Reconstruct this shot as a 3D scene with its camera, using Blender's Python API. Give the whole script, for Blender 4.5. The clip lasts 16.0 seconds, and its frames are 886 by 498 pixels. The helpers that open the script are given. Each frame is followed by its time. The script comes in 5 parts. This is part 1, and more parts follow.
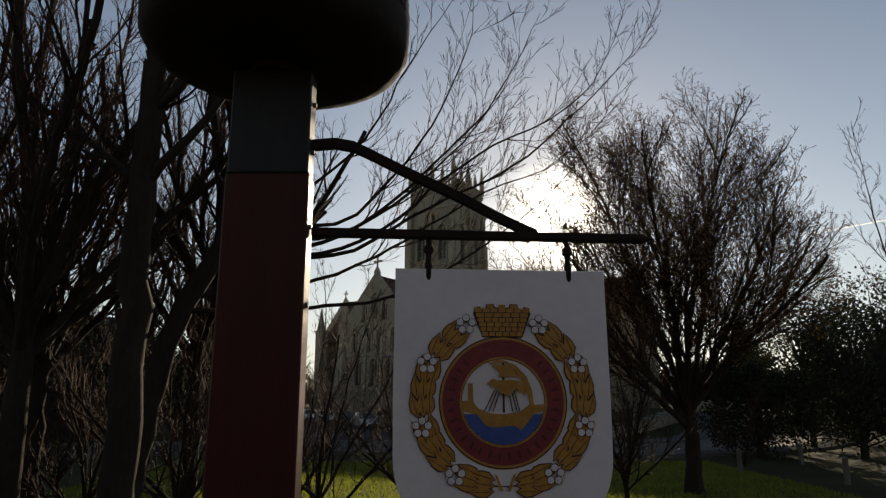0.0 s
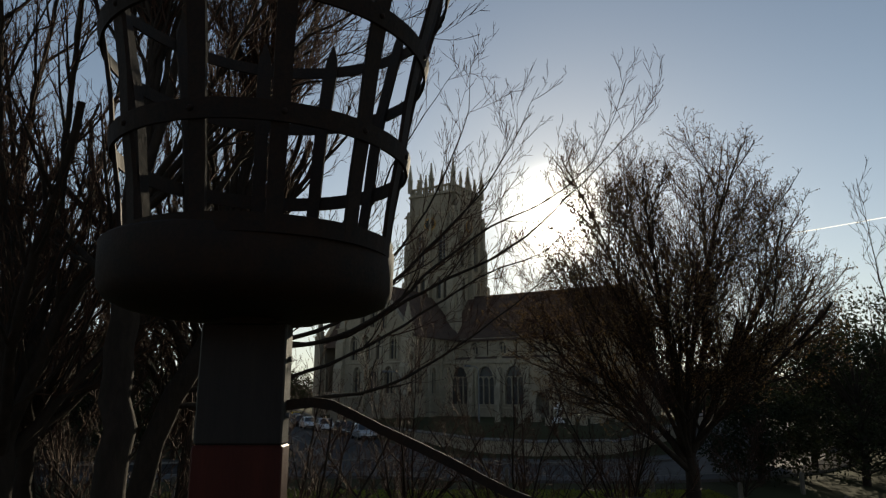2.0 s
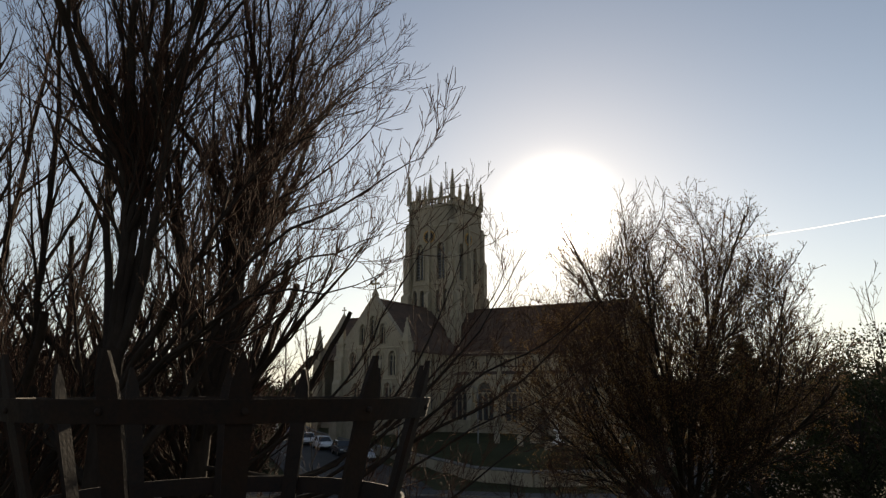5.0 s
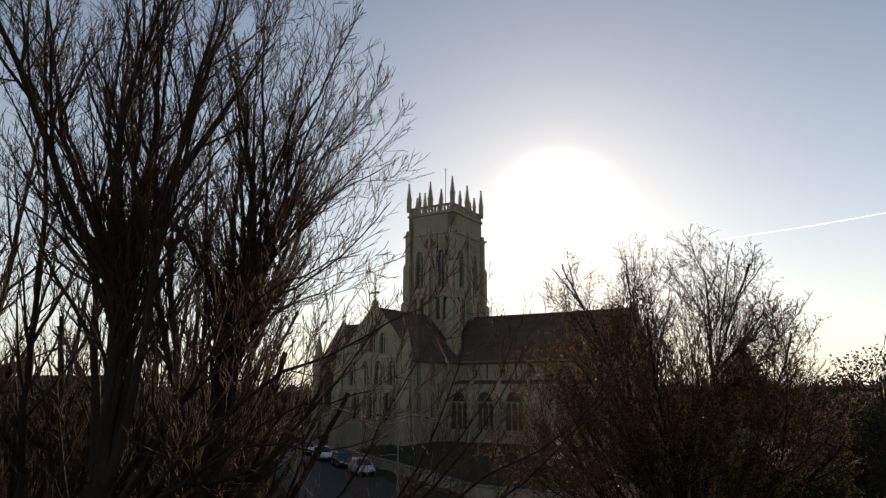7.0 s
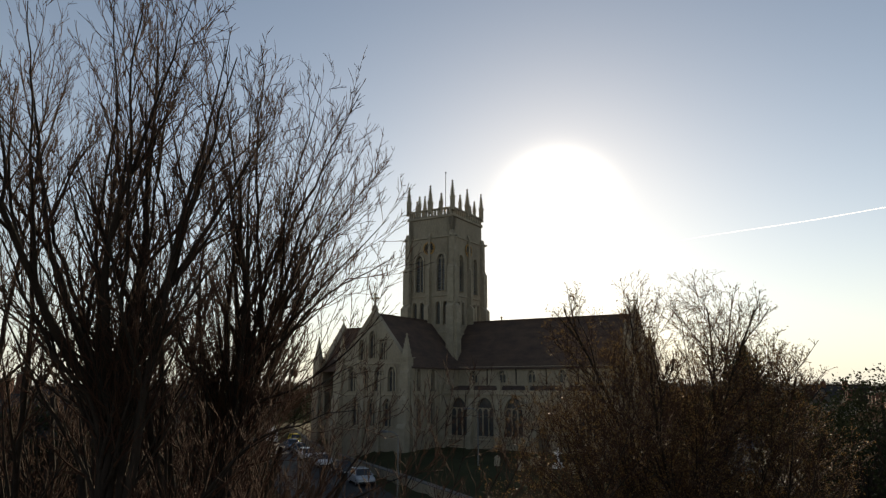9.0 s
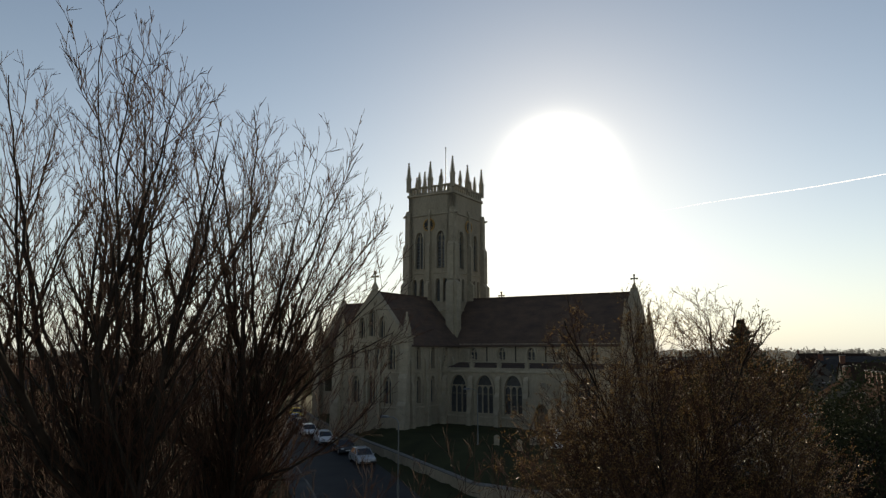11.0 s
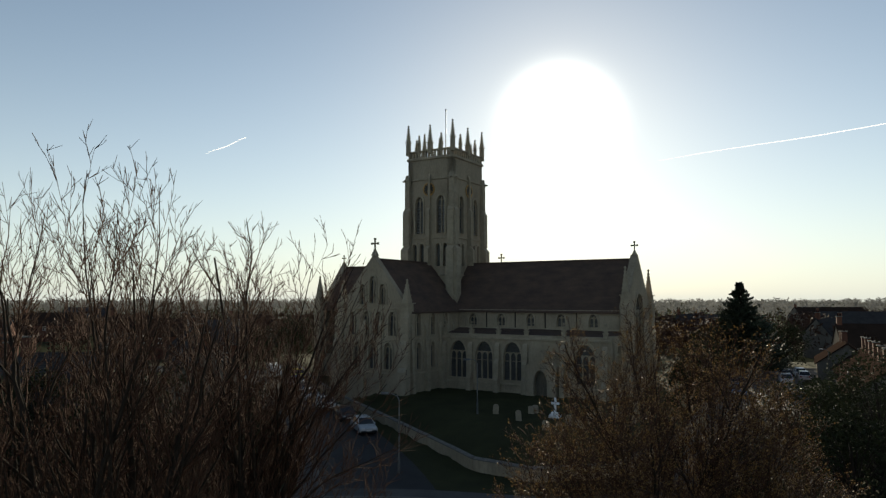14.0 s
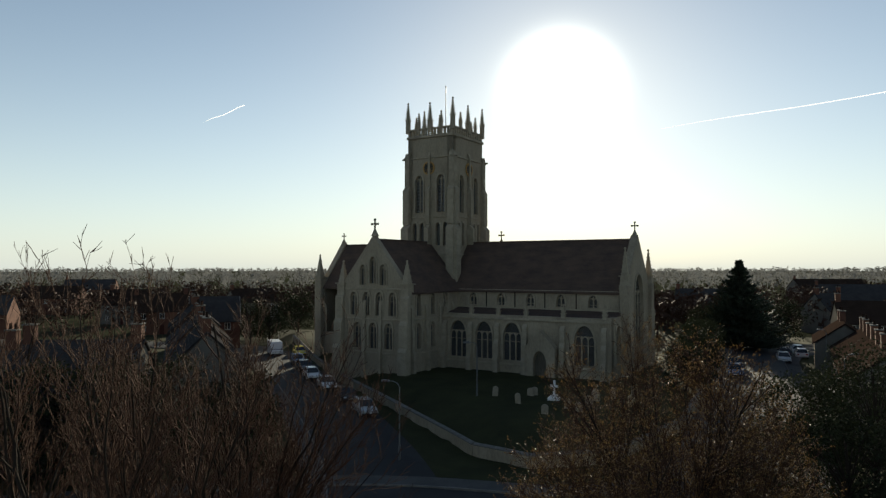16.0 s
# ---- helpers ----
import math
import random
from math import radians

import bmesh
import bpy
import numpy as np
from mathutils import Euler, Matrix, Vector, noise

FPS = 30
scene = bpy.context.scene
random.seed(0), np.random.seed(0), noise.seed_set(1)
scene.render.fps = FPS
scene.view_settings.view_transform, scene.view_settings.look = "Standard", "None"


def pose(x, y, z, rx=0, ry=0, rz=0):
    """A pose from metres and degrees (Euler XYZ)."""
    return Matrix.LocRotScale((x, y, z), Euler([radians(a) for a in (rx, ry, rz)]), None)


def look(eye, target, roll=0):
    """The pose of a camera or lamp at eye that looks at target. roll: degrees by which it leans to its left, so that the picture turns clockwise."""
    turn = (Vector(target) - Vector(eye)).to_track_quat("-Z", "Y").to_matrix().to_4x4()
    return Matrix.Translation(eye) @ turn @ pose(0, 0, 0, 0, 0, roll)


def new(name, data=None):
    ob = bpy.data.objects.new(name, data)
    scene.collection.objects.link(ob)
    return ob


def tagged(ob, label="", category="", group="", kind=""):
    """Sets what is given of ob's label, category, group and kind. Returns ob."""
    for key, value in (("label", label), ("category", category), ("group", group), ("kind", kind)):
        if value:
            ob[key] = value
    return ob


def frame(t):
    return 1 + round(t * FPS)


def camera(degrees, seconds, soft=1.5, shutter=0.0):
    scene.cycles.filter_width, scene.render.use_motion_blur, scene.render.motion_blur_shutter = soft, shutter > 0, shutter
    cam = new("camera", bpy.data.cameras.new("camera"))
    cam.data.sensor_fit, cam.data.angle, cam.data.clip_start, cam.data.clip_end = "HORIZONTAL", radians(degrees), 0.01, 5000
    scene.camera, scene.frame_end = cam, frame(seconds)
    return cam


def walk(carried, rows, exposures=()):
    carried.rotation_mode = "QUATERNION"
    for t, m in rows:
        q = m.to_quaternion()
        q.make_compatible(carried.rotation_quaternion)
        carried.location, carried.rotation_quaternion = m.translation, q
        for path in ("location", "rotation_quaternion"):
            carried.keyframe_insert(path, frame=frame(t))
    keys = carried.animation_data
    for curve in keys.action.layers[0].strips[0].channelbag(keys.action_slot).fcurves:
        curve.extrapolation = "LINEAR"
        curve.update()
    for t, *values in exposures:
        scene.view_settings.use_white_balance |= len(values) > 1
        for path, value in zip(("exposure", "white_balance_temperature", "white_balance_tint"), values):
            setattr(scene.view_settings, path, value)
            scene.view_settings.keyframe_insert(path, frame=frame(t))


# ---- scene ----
# ---- the camera: a drone that climbs straight up beside the sign ----
cam = camera(66.3, 16.0, soft=1.3)
ROWS = [
    (0.0, 0.000, 2.790, 12.45), (0.5, 0.002, 3.095, 12.43), (1.0, 0.020, 3.445, 12.41), (1.5, 0.038, 3.814, 12.29),
    (2.0, 0.068, 4.170, 12.17), (2.5, 0.095, 4.543, 12.09), (3.0, 0.120, 4.915, 12.02), (3.5, 0.140, 5.287, 12.02),
    (4.0, 0.160, 5.660, 12.02), (6.5, 0.180, 7.522, 11.80), (7.0, 0.180, 7.895, 11.74), (7.5, 0.180, 8.268, 11.67),
    (8.0, 0.180, 8.640, 11.60), (8.5, 0.180, 9.012, 11.47), (9.0, 0.180, 9.385, 11.24), (11.5, 0.180, 11.247, 7.60),
    (12.0, 0.180, 11.620, 6.88), (12.5, 0.180, 11.992, 6.20), (13.0, 0.180, 12.365, 5.48), (13.5, 0.180, 12.737, 4.80),
    (14.0, 0.180, 13.110, 4.13), (14.5, 0.180, 13.482, 3.50), (15.0, 0.180, 13.855, 2.82), (15.5, 0.180, 14.227, 2.15),
    (16.0, 0.180, 14.600, 1.48),
]
EXPOSURES = [(0.0, 0.32, 8300, 11), (1.0, 0.22, 7800, 6), (2.5, 0.34, 7800, 6), (4.0, 0.52, 8300, 10), (6.5, 0.62, 8500, 12), (9.0, 0.56, 8300, 10), (12.0, 0.46, 7800, 6), (16.0, 0.44, 7400, 3)]
walk(cam, [(t, pose(x, 0, z, 90 + tilt, 0, 0)) for t, x, z, tilt in ROWS], EXPOSURES)

# ---- daylight: a low winter sun ahead, in a hazy blue sky ----
SUN_AZ, SUN_EL = 9.96, 14.4
world = bpy.data.worlds.new("winter_sky")
scene.world = world
world.use_nodes = True
wn = world.node_tree.nodes
wl = world.node_tree.links
background = wn["Background"]
sky = wn.new("ShaderNodeTexSky")
sky.sky_type = "NISHITA"
sky.sun_disc = False
sky.sun_elevation, sky.sun_rotation = radians(SUN_EL), radians(SUN_AZ)
sky.air_density, sky.dust_density, sky.ozone_density = 0.65, 0.12, 1.0
# the bright aureole that haze gives round the sun; its core paints in lens glare
SUN_DIR = Vector((math.sin(radians(SUN_AZ)) * math.cos(radians(SUN_EL)), math.cos(radians(SUN_AZ)) * math.cos(radians(SUN_EL)), math.sin(radians(SUN_EL))))
coords = wn.new("ShaderNodeTexCoord")
dot = wn.new("ShaderNodeVectorMath")
dot.operation = "DOT_PRODUCT"
dot.inputs[1].default_value = SUN_DIR
wl.new(coords.outputs["Generated"], dot.inputs[0])


def math_node(tree, op, a, b=None):
    n = tree.nodes.new("ShaderNodeMath")
    n.operation = op
    for k, v in ((0, a), (1, b)):
        if v is None:
            continue
        if isinstance(v, (int, float)):
            n.inputs[k].default_value = v
        else:
            tree.links.new(v, n.inputs[k])
    return n.outputs[0]


away = math_node(world.node_tree, "SUBTRACT", 1.0, dot.outputs["Value"])
core = math_node(world.node_tree, "MULTIPLY", math_node(world.node_tree, "EXPONENT", math_node(world.node_tree, "MULTIPLY", away, -1050.0)), 95.0)
halo = math_node(world.node_tree, "MULTIPLY", math_node(world.node_tree, "EXPONENT", math_node(world.node_tree, "MULTIPLY", away, -150.0)), 0.5)
wide = math_node(world.node_tree, "MULTIPLY", math_node(world.node_tree, "EXPONENT", math_node(world.node_tree, "MULTIPLY", away, -20.0)), 0.2)
glow = math_node(world.node_tree, "ADD", math_node(world.node_tree, "ADD", core, halo), wide)
tintn = wn.new("ShaderNodeVectorMath")
tintn.operation = "SCALE"
tintn.inputs[0].default_value = (1.0, 1.0, 0.96)
wl.new(glow, tintn.inputs["Scale"])
both = wn.new("ShaderNodeVectorMath")
# haze pales the sky low down
parts = wn.new("ShaderNodeSeparateXYZ")
wl.new(coords.outputs["Generated"], parts.inputs[0])
low = math_node(world.node_tree, "MULTIPLY", math_node(world.node_tree, "EXPONENT", math_node(world.node_tree, "MULTIPLY", math_node(world.node_tree, "MAXIMUM", parts.outputs["Z"], 0.0), -6.0)), 0.96)
hazy = wn.new("ShaderNodeMix")
hazy.data_type = "RGBA"
wl.new(low, hazy.inputs["Factor"])
wl.new(sky.outputs[0], hazy.inputs[6])
hazy.inputs[7].default_value = (5.0, 5.5, 5.85, 1)
wl.new(hazy.outputs[2], both.inputs[0])
wl.new(tintn.outputs[0], both.inputs[1])
wl.new(both.outputs[0], background.inputs["Color"])
background.inputs["Strength"].default_value = 0.1

sun = new("sun", bpy.data.lights.new("sun", "SUN"))
sun.data.energy, sun.data.angle, sun.data.color = 5.0, radians(0.5), (1.0, 0.93, 0.82)
sun.matrix_world = look(SUN_DIR * 200, (0, 0, 0))


# ---- materials ----
def material(name, colour, second=None, scale=4.0, rough=0.8, metal=0.0, bump=0.3, fine=40.0, spec=0.3, translucent=0.0, vary=0.0, stretch=(1, 1, 1)):
    """A surface with stains at a large scale and grain at a fine one."""
    m = bpy.data.materials.new(name)
    m.use_nodes = True
    tree = m.node_tree
    n, l = tree.nodes, tree.links
    b = n["Principled BSDF"]
    second = second or tuple(c * 0.6 for c in colour)
    tc = n.new("ShaderNodeTexCoord")
    mp = n.new("ShaderNodeMapping")
    mp.inputs["Scale"].default_value = stretch
    l.new(tc.outputs["Object"], mp.inputs[0])
    big = n.new("ShaderNodeTexNoise")
    big.inputs["Scale"].default_value, big.inputs["Detail"].default_value, big.inputs["Roughness"].default_value = scale, 6, 0.62
    small = n.new("ShaderNodeTexNoise")
    small.inputs["Scale"].default_value, small.inputs["Detail"].default_value = fine, 5
    l.new(mp.outputs[0], big.inputs["Vector"])
    l.new(mp.outputs[0], small.inputs["Vector"])
    mixed = math_node(tree, "ADD", math_node(tree, "MULTIPLY", big.outputs[0], 0.65), math_node(tree, "MULTIPLY", small.outputs[0], 0.35))
    if vary:
        info = n.new("ShaderNodeObjectInfo")
        mixed = math_node(tree, "ADD", mixed, math_node(tree, "MULTIPLY", math_node(tree, "SUBTRACT", info.outputs["Random"], 0.5), vary))
    ramp = n.new("ShaderNodeValToRGB")
    ramp.color_ramp.elements[0].position, ramp.color_ramp.elements[1].position = 0.33, 0.67
    ramp.color_ramp.elements[0].color, ramp.color_ramp.elements[1].color = (*second, 1), (*colour, 1)
    l.new(mixed, ramp.inputs[0])
    l.new(ramp.outputs[0], b.inputs["Base Color"])
    b.inputs["Metallic"].default_value = metal
    b.inputs["Specular IOR Level"].default_value = spec
    l.new(math_node(tree, "ADD", math_node(tree, "MULTIPLY", small.outputs[0], 0.2), rough - 0.1), b.inputs["Roughness"])
    if bump:
        bn = n.new("ShaderNodeBump")
        bn.inputs["Strength"].default_value, bn.inputs["Distance"].default_value = bump, 0.6 / fine
        l.new(mixed, bn.inputs["Height"])
        l.new(bn.outputs[0], b.inputs["Normal"])
    if translucent:
        tr = n.new("ShaderNodeBsdfTranslucent")
        l.new(ramp.outputs[0], tr.inputs[0])
        mx = n.new("ShaderNodeMixShader")
        mx.inputs[0].default_value = translucent
        l.new(b.outputs[0], mx.inputs[1])
        l.new(tr.outputs[0], mx.inputs[2])
        l.new(mx.outputs[0], n["Material Output"].inputs["Surface"])
    return m


M_STONE = material("weathered_limestone", (0.37, 0.315, 0.235), (0.20, 0.165, 0.12), 0.35, 0.9, bump=0.5, fine=5, stretch=(1, 1, 0.5), spec=0.1)
M_TRIM = material("dressed_limestone", (0.37, 0.32, 0.24), (0.22, 0.185, 0.135), 1.0, 0.9, fine=9, spec=0.1)
M_ROOF = material("old_roof_tiles", (0.12, 0.08, 0.06), (0.06, 0.045, 0.04), 0.5, 0.9, bump=0.6, fine=6, stretch=(1, 1, 3), spec=0.08)
M_LEAD = material("grey_lead", (0.16, 0.165, 0.17), (0.09, 0.09, 0.1), 0.6, 0.55, fine=8)
M_DARKGLASS = material("leaded_glass", (0.06, 0.06, 0.06), (0.035, 0.035, 0.035), 3, 0.25, spec=0.5, fine=14, bump=0.2)
M_IRON = material("black_wrought_iron", (0.016, 0.015, 0.014), (0.032, 0.02, 0.013), 6, 0.8, metal=0.0, fine=60, bump=0.5, spec=0.14)
M_POST = material("red_brown_stained_timber", (0.075, 0.018, 0.012), (0.04, 0.010, 0.008), 2, 0.55, fine=30, stretch=(4, 4, 0.4), spec=0.2)
M_POSTDARK = material("black_painted_timber", (0.026, 0.027, 0.025), (0.014, 0.014, 0.014), 2, 0.55, fine=30, stretch=(4, 4, 0.4), spec=0.25)
M_WHITE = material("white_painted_board", (0.80, 0.80, 0.80), (0.70, 0.70, 0.69), 2, 0.5, fine=20, bump=0.08)
M_GOLD = material("ochre_sign_paint", (0.50, 0.27, 0.06), (0.34, 0.17, 0.04), 18, 0.45, fine=60, bump=0.1)
M_INK = material("dark_brown_outline_paint", (0.05, 0.03, 0.02), (0.03, 0.02, 0.015), 20, 0.5, fine=60, bump=0.1)
M_MAROON = material("maroon_sign_paint", (0.26, 0.05, 0.05), (0.17, 0.03, 0.035), 12, 0.45, fine=60, bump=0.1)
M_BLUE = material("blue_sign_paint", (0.05, 0.13, 0.38), (0.03, 0.08, 0.27), 12, 0.45, fine=60, bump=0.1)
M_BERRY = material("white_berry_paint", (0.78, 0.77, 0.76), (0.62, 0.61, 0.60), 20, 0.4, fine=60, bump=0.05)
M_BARK = material("dark_grey_brown_bark", (0.042, 0.033, 0.026), (0.02, 0.016, 0.013), 5, 0.95, fine=22, bump=0.8, stretch=(1, 1, 0.35), spec=0.08)
M_TWIG = material("brown_winter_twigs", (0.07, 0.039, 0.027), (0.04, 0.023, 0.017), 3, 0.9, fine=30, bump=0, spec=0.06)
M_TWIGRED = material("reddish_winter_twigs", (0.068, 0.037, 0.025), (0.04, 0.023, 0.017), 3, 0.8, fine=30, bump=0, spec=0.1)
M_LEAFGOLD = material("withered_golden_leaves", (0.19, 0.115, 0.042), (0.08, 0.048, 0.02), 1.5, 0.45, fine=25, bump=0, translucent=0.35)
M_LEAFDARK = material("dark_evergreen_leaves", (0.035, 0.04, 0.02), (0.014, 0.018, 0.01), 1.2, 0.8, fine=25, bump=0, translucent=0.12, spec=0.06)
M_NEEDLE = material("dark_conifer_needles", (0.035, 0.05, 0.03), (0.014, 0.02, 0.013), 1.2, 0.7, fine=25, bump=0)
M_GRASS = material("winter_grass", (0.055, 0.055, 0.026), (0.027, 0.028, 0.016), 0.25, 0.95, fine=9, bump=0.6, spec=0.03)
M_BLADE = material("grass_blades", (0.24, 0.26, 0.035), (0.11, 0.13, 0.02), 0.8, 0.7, fine=25, bump=0, translucent=0.6)
M_FIELD = material("distant_fields_and_scrub", (0.06, 0.06, 0.035), (0.025, 0.028, 0.02), 0.012, 0.95, fine=0.15, bump=0.3, spec=0.0)
M_ROAD = material("damp_asphalt", (0.045, 0.045, 0.047), (0.026, 0.026, 0.027), 0.3, 0.75, fine=30, bump=0.6, spec=0.07)
M_PAVE = material("concrete_paving", (0.12, 0.115, 0.11), (0.07, 0.068, 0.066), 0.4, 0.95, fine=18, spec=0.0)
M_KERB = material("concrete_kerb", (0.20, 0.19, 0.175), (0.12, 0.115, 0.105), 1.5, 0.9, fine=25, spec=0.02)
M_BRICK = material("red_brick_walling", (0.16, 0.075, 0.05), (0.09, 0.043, 0.032), 0.6, 0.9, fine=10, vary=0.15, spec=0.1)
M_RENDER = material("grey_house_render", (0.17, 0.155, 0.135), (0.10, 0.095, 0.085), 0.6, 0.95, fine=10, spec=0.0)
M_PANTILE = material("weathered_clay_pantiles", (0.042, 0.028, 0.022), (0.026, 0.018, 0.015), 0.6, 0.95, fine=8, vary=0.2, spec=0.0)
M_SLATE = material("grey_slates", (0.06, 0.057, 0.058), (0.035, 0.034, 0.035), 0.7, 0.95, fine=8, vary=0.15, spec=0.0)
M_FRAMEW = material("white_window_paint", (0.7, 0.7, 0.68), (0.55, 0.55, 0.53), 3, 0.5, fine=20)
M_PANE = material("dark_window_glass", (0.02, 0.022, 0.025), (0.012, 0.013, 0.015), 2, 0.12, spec=0.6, fine=5, bump=0)
M_TYRE = material("black_rubber", (0.02, 0.02, 0.02), (0.012, 0.012, 0.012), 5, 0.8, fine=30)
M_RIM = material("grey_alloy", (0.4, 0.4, 0.41), (0.28, 0.28, 0.29), 5, 0.35, metal=0.8, fine=30, bump=0.1)
M_LAMPRED = material("red_lamp_plastic", (0.25, 0.015, 0.012), (0.16, 0.01, 0.01), 5, 0.25, fine=30, bump=0)
M_LAMPCLEAR = material("clear_lamp_plastic", (0.6, 0.6, 0.6), (0.45, 0.45, 0.46), 5, 0.15, fine=30, bump=0)
M_WOODPOST = material("grey_weathered_wood", (0.16, 0.14, 0.11), (0.08, 0.07, 0.055), 3, 0.85, fine=25, stretch=(3, 3, 0.5))
M_STEEL = material("galvanised_steel", (0.2, 0.205, 0.21), (0.13, 0.135, 0.14), 4, 0.45, metal=0.7, fine=30, bump=0.1)
M_VAPOUR = material("ice_vapour", (0.9, 0.9, 0.9), (0.85, 0.85, 0.86), 0.004, 0.9, fine=0.05, bump=0, translucent=0.9)
# distance haze is put into this base colour: a paler grey than near twigs
M_FARWOOD = material("haze_grey_winter_woods", (0.19, 0.19, 0.185), (0.12, 0.12, 0.118), 0.01, 0.95, fine=0.3, bump=0, translucent=0.4, spec=0.0)
M_LETTER = material("dark_maroon_lettering", (0.13, 0.03, 0.03), (0.09, 0.022, 0.022), 12, 0.5, fine=60, bump=0.05)


# ---- mesh helpers ----
def mesh_of(name, verts, faces, mat, smooth=False):
    me = bpy.data.meshes.new(name)
    me.from_pydata(verts, [], faces)
    me.update()
    me.materials.append(mat)
    if smooth:
        me.polygons.foreach_set("use_smooth", [True] * len(me.polygons))
    return me


def part(name, bm, mat, parent=None, label="", smooth=False):
    """Links a bmesh (or a mesh) as one object under parent."""
    if isinstance(bm, bpy.types.Mesh):
        me = bm
    else:
        me = bpy.data.meshes.new(name)
        bm.normal_update()
        bm.to_mesh(me)
        bm.free()
        me.materials.append(mat)
        if smooth:
            me.polygons.foreach_set("use_smooth", [True] * len(me.polygons))
    ob = new(name, me)
    if parent is not None:
        ob.parent = parent
    if label:
        ob["label"] = label
    return ob


def thing(name, m, label, category, group="", kind=""):
    ob = new(name)
    ob.empty_display_size = 0.2
    ob.matrix_basis = m
    return tagged(ob, label, category, group, kind)


def add_box(bm, x0, y0, z0, x1, y1, z1, m=None):
    vs = [bm.verts.new(Vector(p) if m is None else m @ Vector(p)) for p in
          ((x0, y0, z0), (x1, y0, z0), (x1, y1, z0), (x0, y1, z0), (x0, y0, z1), (x1, y0, z1), (x1, y1, z1), (x0, y1, z1))]
    for f in ((0, 3, 2, 1), (4, 5, 6, 7), (0, 1, 5, 4), (1, 2, 6, 5), (2, 3, 7, 6), (3, 0, 4, 7)):
        bm.faces.new([vs[i] for i in f])
    return vs


def box(x0, y0, z0, x1, y1, z1, bevel=0.0, m=None):
    bm = bmesh.new()
    add_box(bm, x0, y0, z0, x1, y1, z1, m)
    if bevel:
        bmesh.ops.bevel(bm, geom=bm.edges[:], offset=bevel, segments=1, affect="EDGES")
    return bm


def add_ring_stack(bm, rings, closed_top=True, closed_bottom=True):
    """rings: lists of points, joined in turn."""
    loops = [[bm.verts.new(p) for p in r] for r in rings]
    k = len(loops[0])
    for a, b in zip(loops, loops[1:]):
        for i in range(k):
            bm.faces.new((a[i], a[(i + 1) % k], b[(i + 1) % k], b[i]))
    if closed_bottom:
        bm.faces.new(loops[0][::-1])
    if closed_top:
        bm.faces.new(loops[-1])


def circle(x, y, z, r, k, turn=0.0):
    return [(x + r * math.cos(turn + 2 * math.pi * i / k), y + r * math.sin(turn + 2 * math.pi * i / k), z) for i in range(k)]


def lathe(profile, k=24, x=0, y=0, turn=0.0):
    bm = bmesh.new()
    add_ring_stack(bm, [circle(x, y, z, r, k, turn) for r, z in profile])
    return bm


def prism(outline, depth, y=0.0, holes=(), m=None):
    """A slab in the xz plane, from y to y + depth, with holes cut through it."""
    bm = bmesh.new()
    edges = []
    for loop in (outline, *holes):
        vs = [bm.verts.new((p[0], y, p[1])) for p in loop]
        edges += [bm.edges.new((vs[i], vs[(i + 1) % len(vs)])) for i in range(len(vs))]
    bmesh.ops.triangle_fill(bm, use_beauty=True, use_dissolve=False, edges=edges, normal=(0, -1, 0))
    faces = bm.faces[:]
    got = bmesh.ops.extrude_face_region(bm, geom=faces)
    bmesh.ops.translate(bm, verts=[v for v in got["geom"] if isinstance(v, bmesh.types.BMVert)], vec=(0, depth, 0))
    bmesh.ops.recalc_face_normals(bm, faces=bm.faces[:])
    if m is not None:
        bm.transform(m)
    return bm


def smooth01(a, b, x):
    x = max(0.0, min(1.0, (x - a) / (b - a)))
    return x * x * (3 - 2 * x)


# ---- ground ----
def inside_yard(x, y):
    """Metres inside the churchyard wall beside the street."""
    dx, dy = -13.3, 29.2
    k = math.hypot(dx, dy)
    return ((x - 1.4) * dy - (y - 55.5) * dx) / k


def land(x, y):
    s = inside_yard(x, y)
    z = 1.6 * smooth01(0.0, 4.0, s) * smooth01(50, 58, y) * (1 - smooth01(40, 60, x - 0.35 * (y - 100))) * (1 - smooth01(150, 190, y))
    far = max(0.0, math.hypot(x, y) - 400)
    return z - 0.004 * far * (0.9 + 0.6 * noise.noise(Vector((x * 0.0007, y * 0.0007, 0))))


def build_ground():
    def steps(edges):
        out = []
        for a, b, s in edges:
            out += list(np.arange(a, b, s))
        return out
    xs = steps([(-4400, -1000, 340), (-1000, -200, 80), (-200, -60, 14), (-60, 80, 2.0), (80, 200, 12), (200, 1000, 80), (1000, 4500, 350)])
    ys = steps([(-600, -60, 60), (-60, 0, 10), (0, 130, 2.0), (130, 300, 10), (300, 1000, 50), (1000, 4600, 240)])
    verts = [(x, y, land(x, y)) for y in ys for x in xs]
    w = len(xs)
    faces = [(j * w + i, j * w + i + 1, (j + 1) * w + i + 1, (j + 1) * w + i) for j in range(len(ys) - 1) for i in range(w - 1)]
    me = mesh_of("ground", verts, faces, M_GRASS, True)
    me.materials.append(M_FIELD)
    idx = []
    for j in range(len(ys) - 1):
        for i in range(w - 1):
            idx.append(1 if (ys[j] > 135 or abs(xs[i]) > 75 or ys[j] < -40) else 0)
    me.polygons.foreach_set("material_index", idx)
    tagged(new("ground", me), "flat winter grassland and dark fields under the town", "ground", kind="structure")


build_ground()


